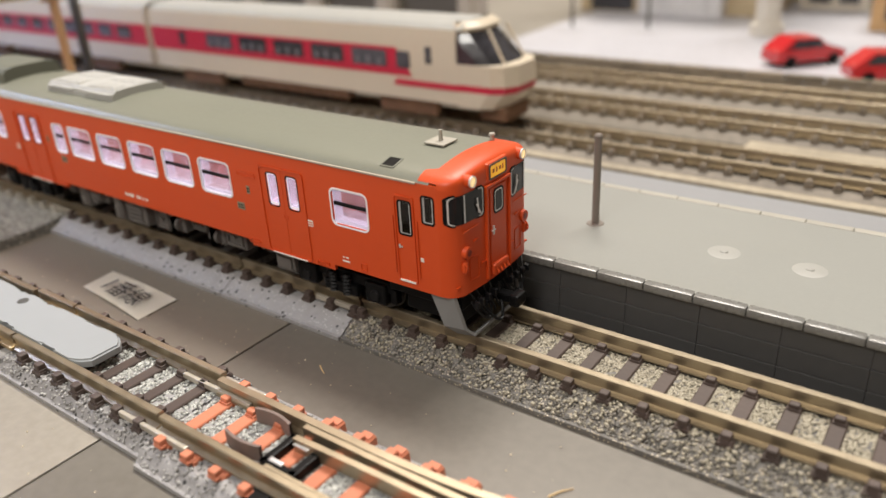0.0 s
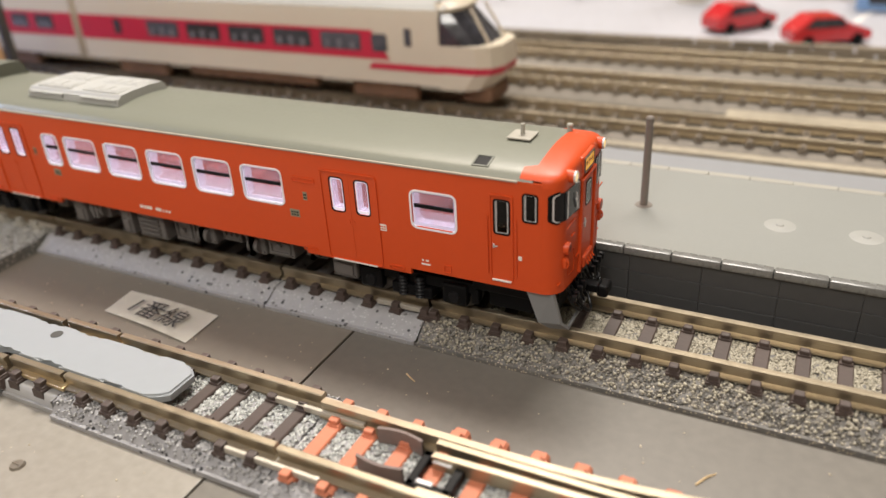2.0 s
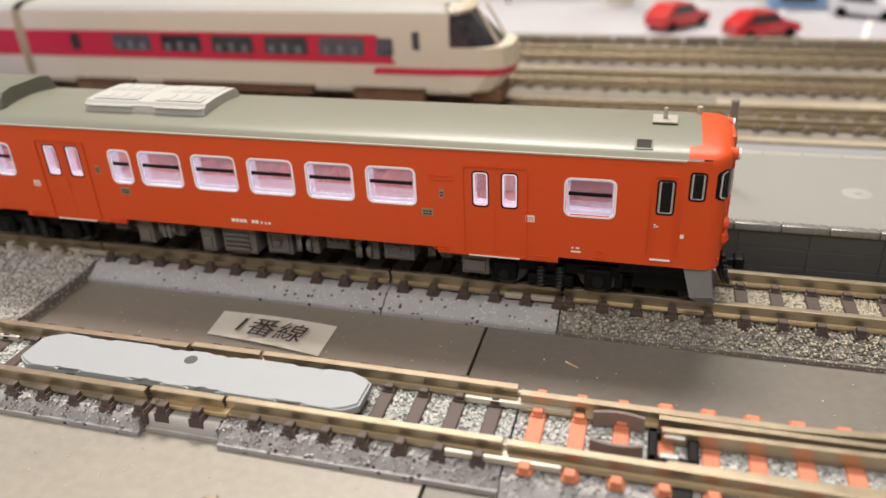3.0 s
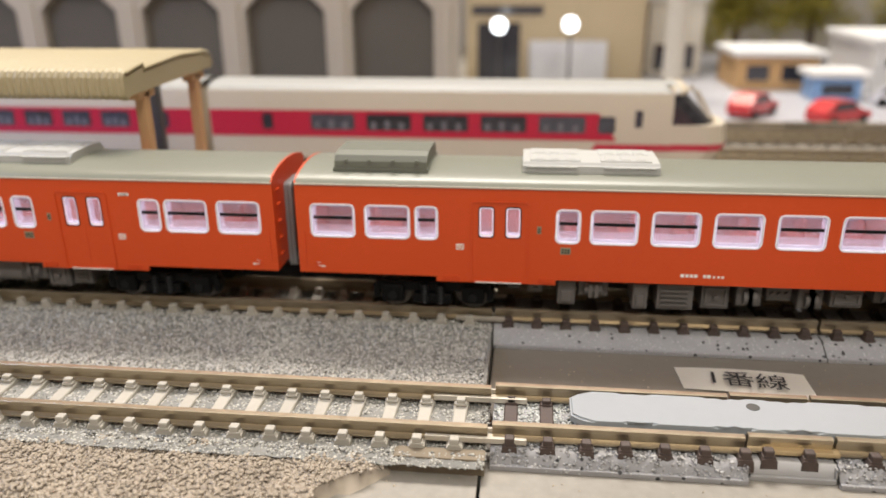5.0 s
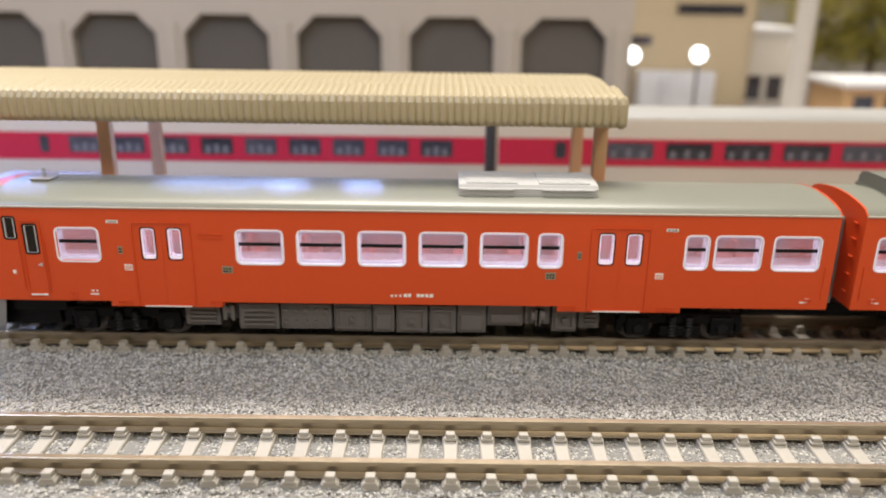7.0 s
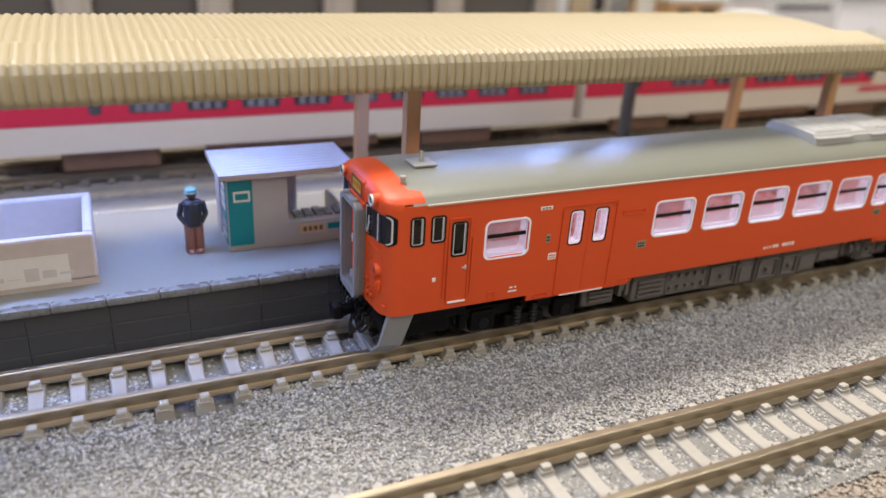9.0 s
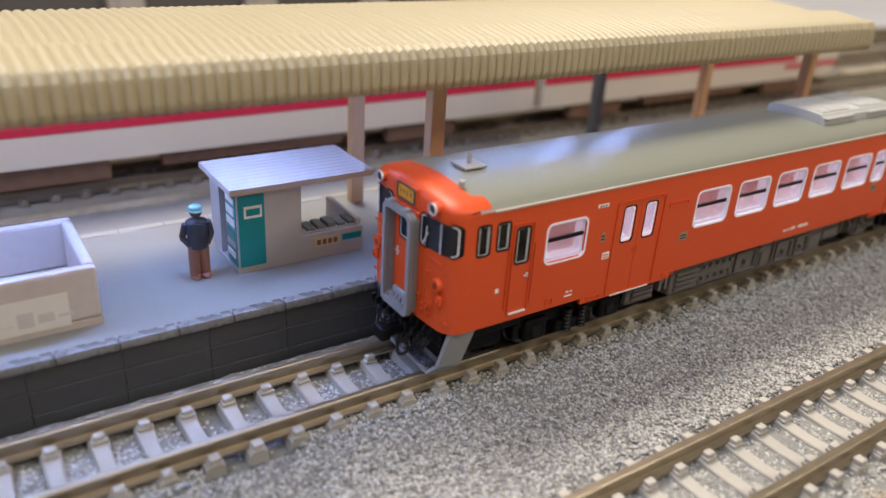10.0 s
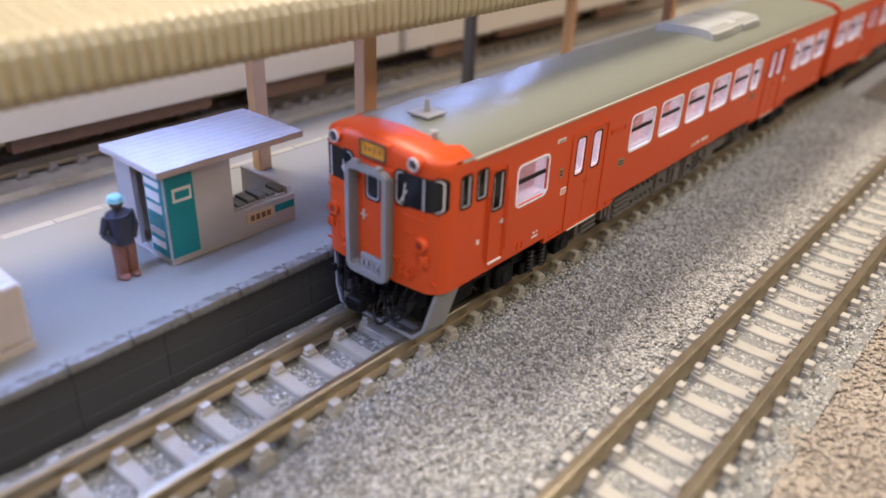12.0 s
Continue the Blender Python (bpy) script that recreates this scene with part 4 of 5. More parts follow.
    box(bm, X(-.035), X(-.01), hand * .135, hand * .155, 1.93, 2.06)
    box(bm, X(-.035), X(-.01), hand * .10, hand * .19, 1.985, 2.0)
    part("handle", bm, SILVER, ed)
    bm = bmesh.new()
    box(bm, X(-.055), X(.02), -.20, .20, 1.31, 1.49, .03)
    for k in range(4):
        rod(bm, (X(-.09), -.13 + .087 * k, 1.36), (X(-.06), -.13 + .087 * k, 1.42), .016, .012, 8)
    part("foot_plate", bm, GREYP if coupled_front else ORANGE, car)
    # destination box
    bm = bmesh.new()
    box(bm, X(-.012), X(.32), -.25, .25, 2.70, 2.955, .025)
    sb = part("destination_box", bm, ORANGE, car)
    ring_bm = ring(bmesh.new(), rrect(-.215, .215, 2.72, 2.935, .03), rrect(-.185, .185, 2.745, 2.91, .02), DW, .0, -.024)
    part("rim", ring_bm, mat("dark_rim", (0.09, 0.05, 0.03), 0.4), sb)
    sg = part("sign", slab(bmesh.new(), rrect(-.195, .195, 2.735, 2.92, .02), DW, -.006, -.017), SIGN_ON if lit else SIGN_OFF, sb, "amber destination sign")
    for y, w, z in ((-.11, .05, .055), (-.03, .035, .075), (.05, .05, .05), (.12, .03, .07)):
        bm = bmesh.new()
        box(bm, X(-.020), X(-.015), y - w / 2, y + w / 2, 2.83 - z / 2, 2.83 + z / 2)
        part("sign_bar", bm, mat("brown_sign_ink", (0.36, 0.13, 0.015), 0.5), sb)
    if coupled_front:
        bm = bmesh.new()
        ring(bm, rrect(-.315, .315, 1.27, 2.645, .09, 6), rrect(-.265, .265, 1.33, 2.59, .06, 6), DW, .0, -.075)
        ring(bm, rrect(-.34, .34, 1.245, 2.67, .11, 6), rrect(-.265, .265, 1.33, 2.59, .06, 6), DW, -.08, -.105)
        ring(bm, rrect(-.335, .335, 1.25, 2.665, .11, 6), rrect(-.268, .268, 1.325, 2.595, .06, 6), DW, -.11, -.15)
        gw = part("gangway_frame", bm, mat("gangway_grey", (0.22, 0.225, 0.23), 0.5), car, "grey gangway bellows frame")
        bm = bmesh.new()
        for y in (-.18, .18):
            box(bm, X(-.15), X(-.06), y - .045, y + .045, 2.64, 2.71, .02)
        part("hook", bm, MATS["gangway_grey"], gw)

    # front underside: plough, coupler, hoses
    bm = bmesh.new()
    for s in (-1, 1):
        rows = [[(X(u), s * y, 1.26) for u, y in ((.14, .86), (.16, .91), (.52, .93), (.50, .88))],
                [(X(u), s * y, .72) for u, y in ((.06, .74), (.07, .79), (.38, .84), (.36, .79))],
                [(X(u), s * y, .56) for u, y in ((.00, .58), (.00, .64), (.26, .70), (.24, .64))]]
        vs = grid_faces(bm, rows, close=True)
        bm.faces.new(vs[0]), bm.faces.new(vs[-1])
    box(bm, X(.00), X(.04), -.62, .62, .555, .60, .008)
    bmesh.ops.remove_doubles(bm, verts=bm.verts, dist=1e-4)
    part("snow_plough", bm, GREYP, car, "grey snow plough under the cab")
    bm = bmesh.new()
    box(bm, X(-.25), X(.9), -.08, .08, .88, 1.0, .02)
    box(bm, X(-.38), X(-.22), -.13, .13, .85, 1.04, .04)
    cp = part("coupler", bm, BLACK, car)
    rng = random.Random(4)
    for y in (-.66, -.54, -.38, -.22, .22, .38, .54, .66):
        loop = [Vector((X(.05 - .13 * math.sin(k / 7 * 3.0) - .02 * rng.random()), y * (1 - .55 * k / 7) + .015 * rng.random(), 1.24 - .40 * math.sin(k / 7 * 2.4))) for k in range(8)]
        bm = bmesh.new()
        tube(bm, loop, .014, 6)
        box(bm, X(-.10), X(-.03), y - .03, y + .03, 1.04, 1.14, .01)
        part("brake_hose", bm, HOSE, cp)
    for y0, y1, drop, reach in ((-.50, .02, .42, .20), (.12, .58, .38, .18), (-.66, -.20, .32, .12)):
        bm = bmesh.new()
        loop = [Vector((X(.02 - reach * math.sin(math.pi * k / 12)), y0 + (y1 - y0) * k / 12, 1.12 - drop * math.sin(math.pi * k / 12) ** .8)) for k in range(13)]
        tube(bm, loop, .022)
        part("air_hose", bm, HOSE, cp)
    bm = bmesh.new()
    box(bm, X(.12), X(1.4), -.75, .75, .98, 1.25, .02)
    # black block added behind the hoses to keep the underside dark
    box(bm, X(.22), X(1.2), -.62, .62, .68, .99, .02)
    part("front_beam", bm, BLACK, car)

    # bogies
    for uc in (2.38, 11.60):
        bm = bmesh.new()
        box(bm, X(uc - 1.0), X(uc + 1.0), -.42, .42, .80, 1.05, .03)
        bg = part("bogie", bm, BLACK, car, "black bogie")
        for s in (-1, 1):
            bm = bmesh.new()
            box(bm, X(uc - 1.02), X(uc + 1.02), s * .62, s * .72, .86, 1.04, .02)
            box(bm, X(uc - .34), X(uc + .34), s * .60, s * .78, .66, .84, .03)
            for d in (-.70, .70):
                box(bm, X(uc + d - .20), X(uc + d + .20), s * .62, s * .78, .66, 1.00, .04)
            for d in (-1.0, 1.0):
                box(bm, X(uc + d - .06), X(uc + d + .06), s * .58, s * .72, .70, .95, .02)
            part("side_frame", bm, BLACK, bg)
            for d in (-.14, .14):
                bm = bmesh.new()
                coil = [[(X(uc + d) + r * math.cos(radians(a)), s * .76 + r * math.sin(radians(a)), .68 + .03 * k) for a in range(0, 360, 30)] for k, r in enumerate([.085, .055] * 6)]
                grid_faces(bm, coil, close=True)
                part("spring", bm, UNDER_DK, bg)
            for d in (-.70, .70):
                bm = bmesh.new()
                rod(bm, (X(uc + d), s * .77, .80), (X(uc + d), s * .81, .80), .10, .08, 14)
                part("axle_box", bm, UNDER_DK, bg)
                bm = bmesh.new()
                rod(bm, (X(uc + d), s * .44, .80), (X(uc + d), s * .56, .80), .29, seg=24)
                rod(bm, (X(uc + d), s * .42, .80), (X(uc + d), s * .45, .80), .33, seg=24)
                part("wheel", bm, mat("wheel_metal", (0.10, 0.09, 0.08), 0.35, metal=0.7), bg, smooth=True)
    return car, X


def equipment(car, X, blocks, material):
    """Under-floor boxes with lids, ribs and bolts: (u0, u1, z0, near y, style)."""
    for u0, u1, z0, depth, style in blocks:
        z0 += .07
        for s in (-1, 1):
            bm = bmesh.new()
            box(bm, X(u0), X(u1), s * .15, s * depth, z0, 1.18, .02)
            y0, y1 = s * depth, s * (depth + .045)
            if style == 1:
                for k in range(4):
                    z = z0 + .08 + (1.12 - z0) * k / 4.6
                    box(bm, X(u0 + .10), X(u1 - .06), y0, y1, z, z + .035)
            elif style == 2:
                n = max(3, int((u1 - u0) / .14))
                for k in range(n):
                    for r in range(2):
                        u = u0 + .09 + (u1 - u0 - .18) * k / (n - 1)
                        rod(bm, (X(u), y0, z0 + .14 + .2 * r), (X(u), s * (depth + .055), z0 + .14 + .2 * r), .034, seg=8)
            elif style == 3:
                ring(bm, rrect(u0 + .05, u1 - .05, z0 + .06, 1.12, .03, 2), rrect(u0 + .08, u1 - .08, z0 + .09, 1.09, .02, 2), lambda a, b, d: (X(a), s * (depth + d), b), -.005, .035)
                box(bm, X((u0 + u1) / 2 - .04), X((u0 + u1) / 2 + .04), y0, s * (depth + .06), z0 + .2, z0 + .26)
            elif style == 4:
                rod(bm, (X(u0 + .1), s * (depth - .02), z0 + .16), (X(u1 - .1), s * (depth - .02), z0 + .16), .13, seg=14)
                for u in (u0 + .2, u1 - .2):
                    box(bm, X(u - .03), X(u + .03), s * (depth - .1), s * (depth + .13), z0 + .02, 1.15)
            else:
                box(bm, X(u0 + .05), X(u1 - .05), y0, s * (depth + .03), z0 + .05, 1.02, .02)
            for u in (u0 + .035, u1 - .035):
                for z in (z0 + .05, 1.10):
                    rod(bm, (X(u), y0, z), (X(u), s * (depth + .025), z), .016, seg=6)
            part("equipment_box", bm, material, car)


car_1, X1 = railcar("vermilion two-tone model diesel railcar with lit headlamps and grey roof", 0.0, -1, True, False)
car_2, X2 = railcar("vermilion model diesel railcar with grey gangway frame and dark headlamps", -28.13, 1, False, True)
equipment(car_2, X2, [(3.37, 3.95, .70, .80, 1), (3.97, 4.24, .80, .72, 4), (4.27, 4.93, .66, .84, 1), (4.96, 5.80, .66, .82, 2), (5.83, 6.46, .62, .80, 3), (6.48, 6.84, .62, .82, 0),
                      (6.87, 7.39, .62, .84, 3), (7.42, 7.86, .62, .84, 3), (7.88, 8.36, .62, .80, 0), (8.38, 8.98, .74, .76, 0), (9.0, 9.42, .78, .78, 4), (9.45, 9.86, .66, .80, 3), (9.90, 10.25, .70, .74, 1)], UNDER)
equipment(car_1, X1, [(3.3, 3.72, .70, .82, 0), (3.9, 4.3, .86, .7, 4), (4.5, 5.0, .78, .76, 3), (5.1, 5.5, .72, .72, 4), (5.6, 6.0, .84, .70, 2), (6.1, 6.5, .76, .78, 4), (6.6, 7.05, .66, .72, 3),
                      (7.2, 7.8, .66, .82, 1), (7.95, 8.2, .66, .84, 0), (8.6, 9.1, .82, .72, 4), (9.15, 9.45, .68, .80, 0), (9.7, 9.95, .86, .74, 3), (10.1, 10.3, .9, .7, 0)], UNDER)


def roof_unit(car, X, u0, u1):
    """Low pale cooling unit with stepped, slatted flanks and panel lids."""
    bm = bmesh.new()
    rows = [(.56, 2.99), (.56, 3.03), (.545, 3.03), (.545, 3.065), (.53, 3.065), (.53, 3.10), (.50, 3.105), (.46, 3.15), (.20, 3.165), (-.20, 3.165), (-.46, 3.15), (-.50, 3.105), (-.53, 3.10), (-.53, 3.065), (-.545, 3.065), (-.545, 3.03), (-.56, 3.03), (-.56, 2.96), (.56, 2.96)]
    slab(bm, rows, lambda a, b, d: (X(d), a, b), u0, u1)
    ru = part("roof_unit", bm, UNIT, car, "pale grey roof cooling unit")
    bm = bmesh.new()
    for a, b in ((u0 + .12, u0 + .95), (u1 - .95, u1 - .12)):
        for y in (-.42, .04):
            box(bm, X(a), X(b), y, y + .38, 3.145, 3.176, .01)
            for k in range(3):
                box(bm, X(a + .08 + .25 * k), X(a + .25 + .25 * k), y + .06, y + .3, 3.17, 3.186, .006)
    part("lid", bm, UNIT, ru)
    bm = bmesh.new()
    for s in (-1, 1):
        for z in (3.012, 3.05, 3.085):
            for a, b in ((u0 + .06, u0 + .9), (u1 - .9, u1 - .06)):
                box(bm, X(a), X(b), s * .50, s * .568, z - .009, z + .007)
    part("grille", bm, UNIT, ru)


roof_unit(car_1, X1, 7.88, 10.10)
roof_unit(car_2, X2, 7.87, 10.12)
bm = bmesh.new()
prof = [(-.62, 2.98), (-.62, 3.05), (-.61, 3.14), (-.54, 3.23), (-.34, 3.27), (.34, 3.27), (.54, 3.23), (.61, 3.14), (.62, 3.05), (.62, 2.98)]
slab(bm, prof, lambda a, b, d: (X1(d), a, b), 11.68, 13.25)
tank = part("roof_tank", bm, ROOF_DK, car_1, "grey-green roof water tank")
bm = bmesh.new()
for k in range(4):
    for s in (-1, 1):
        rod(bm, (X1(11.85 + .4 * k), s * .60, 3.15), (X1(11.85 + .4 * k), s * .66, 3.15), .03, seg=8)
box(bm, X1(11.66), X1(13.27), -.66, .66, 2.98, 3.03)
part("bolt", bm, ROOF_DK, tank)

# roof hatch, aerials, whistles
for car, X, s in ((car_1, X1, -1), (car_2, X2, 1)):
    bm = bmesh.new()
    box(bm, X(.93 - .17), X(.93 + .17), -.17 + .04, .17 + .04, 3.045, 3.07, .006)
    for a in (-.12, .12):
        for b in (-.08, .16):
            rod(bm, (X(.93 + a), b, 3.01), (X(.93 + a), b, 3.05), .02, seg=8)
    rod(bm, (X(.93), .04, 3.06), (X(.93), .04, 3.22), .032, .028, 10)
    part("aerial", bm, mat("aerial_grey", (0.36, 0.34, 0.29), 0.5), car, "small square aerial with peg")
    y = .60 if s < 0 else -.50
    bm = bmesh.new()
    rod(bm, (X(.45), y, 2.95), (X(.45), y, 3.06), .035, seg=10)
    rod(bm, (X(.45), y, 3.06), (X(.45), y, 3.085), .05, .04, 10)
    part("whistle", bm, MATS["aerial_grey"], car)
bm = bmesh.new()
ring(bm, rrect(1.06, 1.30, -.86, -.62, .01, 1), rrect(1.085, 1.275, -.84, -.64, .008, 1), lambda a, b, d: (X1(a), b, roof_z(b) + d), -.01, .012)
hatch = part("roof_hatch", bm, ROOF_DK, car_1)
bm = bmesh.new()
slab(bm, rrect(1.08, 1.28, -.845, -.635, .01, 1), lambda a, b, d: (X1(a), b, roof_z(b) + d), -.004, .004)
part("opening", bm, BLACK, hatch)

# coupled ends: grey gangway bellows and coupler between the cars
for car, X in ((car_1, X1), (car_2, X2)):
    bm = bmesh.new()
    for k in range(2):
        ring(bm, rrect(-.36, .36, 1.10, 2.66, .08), rrect(-.27, .27, 1.2, 2.56, .05), lambda a, b, d: (X(LENGTH + d), a, b), .01 + .07 * k, .07 + .07 * k)
    part("gangway_frame", bm, mat("gangway_grey", (0.17, 0.175, 0.175)), car, "grey gangway frame")
    bm = bmesh.new()
    box(bm, X(LENGTH - 1), X(LENGTH + .19), -.10, .10, .82, 1.02, .02)
    part("coupler", bm, BLACK, car)
    bm = bmesh.new()
    for z in (1.5, 1.8, 2.1, 2.4, 2.66):
        for y in (-.72, .72):
            box(bm, X(LENGTH), X(LENGTH + .04), y - .06, y + .06, z - .01, z + .01)
    part("grab_step", bm, ORANGE, car)

# ---- canopy ----
canopy = thing("platform_canopy", "cream corrugated platform canopy on tan columns", "canopy", -30, 2.6, 1.05)
prof = [(.58, 3.94), (.55, 4.05), (.55, 4.31), (.58, 4.375), (.66, 4.405), (.68, 4.375), (1.36, 4.48), (1.38, 4.37), (2.5, 4.435), (3.0, 4.455), (4.2, 4.40), (4.5, 4.34), (4.6, 4.2), (4.6, 4.05)]
verts, faces = [], []
xs = np.arange(-62, -17.38, .0137)
for i, x in enumerate(xs):
    k = .034 * math.sin((x + 17.4) / .132 * 2 * math.pi)
    for j, (y, z) in enumerate(prof):
        vertical = j < 3 or j > 11
        verts.append((x * CM, (y + (-k if j < 3 else k if j > 11 else 0)) * CM, (z + (0 if vertical else .6 * k)) * CM))
n = len(prof)
for i in range(len(xs) - 1):
    for j in range(n - 1):
        faces.append((i * n + j, i * n + j + 1, (i + 1) * n + j + 1, (i + 1) * n + j))
ob = new("corrugated_roof", quick_mesh("corrugated_roof", verts, faces, CREAM))
ob.data.shade_smooth()
ob.data.set_sharp_from_angle(angle=radians(26))
ob.parent = canopy
ob.matrix_parent_inverse = canopy.matrix_world.inverted()
sol = ob.modifiers.new("thickness", "SOLIDIFY")
sol.thickness = .0005
bm = bmesh.new()
slab(bm, [(y + (.03 if y < 1 else -.03 if y > 4.4 else 0), z - .05) for y, z in prof] + [(4.5, 4.02), (.78, 3.96)], lambda a, b, d: (d, a, b), -17.52, -17.42)
part("end_board", bm, CREAM, canopy)
for x in (-17.62, -26.75, -35.88, -45.0):
    for y in (1.55, 4.0):
        bm = bmesh.new()
        box(bm, x - .12, x + .12, y - .10, y + .10, 1.055, 4.2, .02)
        box(bm, x - .12, x + .12, y - .34, y + .34, 3.8, 3.95, .03)
        part("column", bm, TAN, canopy)
    bm = bmesh.new()
    box(bm, x - .09, x + .09, .85, 4.4, 3.95, 4.12, .02)
    part("beam", bm, TAN, canopy)

# ---- kiosk, figurine, tray ----
kiosk = thing("platform_kiosk", "grey-beige toy station kiosk with teal panels and ribbed roof", "kiosk", -28.5, 2.5, 1.05)
kx0, kx1, ky0, ky1 = -29.56, -27.60, 2.14, 3.28
bm = bmesh.new()
box(bm, kx0, kx1, ky0, ky1, 1.06, 1.10, .01)
part("base", bm, PALE, kiosk)
for a in ((kx0, -28.60, ky0, ky0 + .07, 1.10, 2.30), (-28.60, kx1, ky0, ky0 + .07, 1.10, 1.46), (-28.60, kx1, ky0 + .1, ky0 + .5, 1.38, 1.46),
          (kx1 - .07, kx1, ky0 + .07, ky1, 1.10, 1.55), (kx0, kx1 - .6, ky1 - .07, ky1, 1.10, 2.30),
          (kx0, kx0 + .07, ky0 + .07, ky0 + .42, 1.10, 2.30), (kx0, kx0 + .07, ky1 - .4, ky1 - .07, 1.10, 2.30)):
    bm = bmesh.new()
    box(bm, *a)
    part("wall", bm, PALE, kiosk)
bm = bmesh.new()
box(bm, kx0 - .12, kx1 + .12, ky0 - .12, ky1 + .08, 2.30, 2.39, .01)
kroof = part("roof", bm, mat("kiosk_roof", (0.54, 0.47, 0.43), 0.65), kiosk)
for k in range(9):
    bm = bmesh.new()
    y = ky0 - .05 + .135 * k
    box(bm, kx0 - .12, kx1 + .12, y, y + .05, 2.385, 2.394)
    part("roof_rib", bm, MATS["kiosk_roof"], kroof)
bm = bmesh.new()
box(bm, kx0 + .02, kx0 + .40, ky0 - .012, ky0, 1.16, 2.24)
tp = part("teal_panel", bm, TEAL, kiosk)
bm = bmesh.new()
box(bm, kx0 + .10, kx0 + .36, ky0 - .02, ky0 - .012, 1.90, 2.08)
part("notice", bm, WHITE, tp)
bm = bmesh.new()
box(bm, kx0 + .13, kx0 + .33, ky0 - .026, ky0 - .02, 1.94, 2.04)
part("notice_print", bm, TEAL, tp)
bm = bmesh.new()
box(bm, kx0 - .012, kx0, ky0 + .03, ky0 + .42, 1.16, 2.24)
rack = part("magazine_rack", bm, TEAL, kiosk)
for k, (h, m) in enumerate(((.08, WHITE), (.12, WHITE), (.11, WHITE), (.05, TEAL), (.09, PALE), (.09, WHITE))):
    bm = bmesh.new()
    z = 2.14 - .165 * k
    box(bm, kx0 - .022, kx0 - .012, ky0 + .07 + (.02 * (k % 2)), ky0 + .39, z - h / 2, z + h / 2)
    part("magazine", bm, m, rack)
bm = bmesh.new()
box(bm, -28.42, -27.98, ky0 - .012, ky0, 1.24, 1.40)
lb = part("counter_sign", bm, mat("buff_sign", (0.60, 0.48, 0.30), 0.5), kiosk, "buff counter sign with dark bars")
bm = bmesh.new()
for k in range(4):
    box(bm, -28.36 + .09 * k, -28.30 + .09 * k, ky0 - .016, ky0 - .012, 1.28, 1.36)
part("sign_print", bm, mat("brown_ink", (0.2, 0.09, 0.04), 0.6), lb)
bm = bmesh.new()
box(bm, -27.94, -27.62, ky0 - .012, ky0, 1.28, 1.38)
part("counter_label", bm, TEAL, kiosk)
for k in range(5):
    bm = bmesh.new()
    box(bm, -28.45 + .17 * k, -28.32 + .17 * k, ky0 + .14, ky0 + .44, 1.46, 1.50 + .015 * (k % 3), .01)
    part("goods", bm, mat("mixed_goods", (0.16, 0.17, 0.16), 0.5, var=0.6, scale=400), kiosk)

bm = bmesh.new()
fx, fy, fz = -30.06, 2.34, 1.06
for s in (-1, 1):
    rod(bm, (fx + s * .07, fy, fz), (fx + s * .06, fy, fz + .50), .075, .085, 12)
    ball(bm, (fx + s * .07, fy - .05, fz + .03), .07, 1, 1.5, .6)
legs = len(bm.faces)
rod(bm, (fx, fy, fz + .46), (fx, fy, fz + .84), .13, .15, 14)
for s in (-1, 1):
    rod(bm, (fx + s * .15, fy, fz + .82), (fx + s * .20, fy + .03, fz + .62), .05, .045, 10)
    rod(bm, (fx + s * .20, fy + .03, fz + .62), (fx + s * .12, fy - .05, fz + .50), .045, .035, 10)
ball(bm, (fx, fy, fz + .83), .15, 1.05, .75, .5)
coat = len(bm.faces)
ball(bm, (fx, fy, fz + .98), .085)
head = len(bm.faces)
ball(bm, (fx, fy, fz + 1.04), .09, 1.05, 1.05, .6)
rod(bm, (fx, fy, fz + 1.0), (fx, fy, fz + 1.02), .11, .10, 14)
bm.faces.ensure_lookup_table()
for i, f in enumerate(bm.faces):
    f.material_index = 0 if i < legs else 1 if i < coat else 2 if i < head else 3
fig = part("figurine", bm, mat("brown_trousers_paint", (0.24, 0.11, 0.08), 0.6), None, "tiny painted platform figurine in dark jacket and teal cap", smooth=True)
for m in (mat("navy_jacket_paint", (0.035, 0.04, 0.06), 0.5), mat("figure_head_paint", (0.10, 0.07, 0.06), 0.6), mat("pale_teal_cap_paint", (0.22, 0.45, 0.42), 0.5)):
    fig.data.materials.append(m)
tagged(fig, category="figurine")

tray = thing("open_tray", "open pale plastic box with printed paper front on the platform", "box", -33.5, 2.4, 1.05)
tx0, tx1, ty0, ty1 = -36.0, -31.49, 1.62, 3.36
bm = bmesh.new()
box(bm, tx0, tx1, ty0, ty1, 1.058, 1.16)
for a, b, c, d in ((tx0, tx1, ty0, ty0 + .14), (tx0, tx1, ty1 - .14, ty1), (tx0, tx0 + .14, ty0 + .14, ty1 - .14), (tx1 - .14, tx1, ty0 + .14, ty1 - .14)):
    box(bm, a, b, c, d, 1.16, 1.85, .045)
part("tray_body", bm, mat("pale_pink_white_plastic", (0.56, 0.49, 0.44), 0.5), tray)
bm = bmesh.new()
box(bm, -34.6, -31.85, ty0 - .012, ty0, 1.14, 1.58)
pf = part("paper_front", bm, PAPER, tray)
bm = bmesh.new()
for k in range(12):
    box(bm, -34.4 + .22 * k, -34.22 + .22 * k, ty0 - .016, ty0 - .012, 1.22 + .03 * (k % 3), 1.27 + .05 * ((k * 7) % 4))
part("faint_print", bm, mat("faint_ink", (0.60, 0.57, 0.52), 0.6), pf)

# ---- beyond the platform: yard tracks, express train ----
bm = bmesh.new()
box(bm, -75, 40, 4.5, 7.3, -.01, .22, .02)
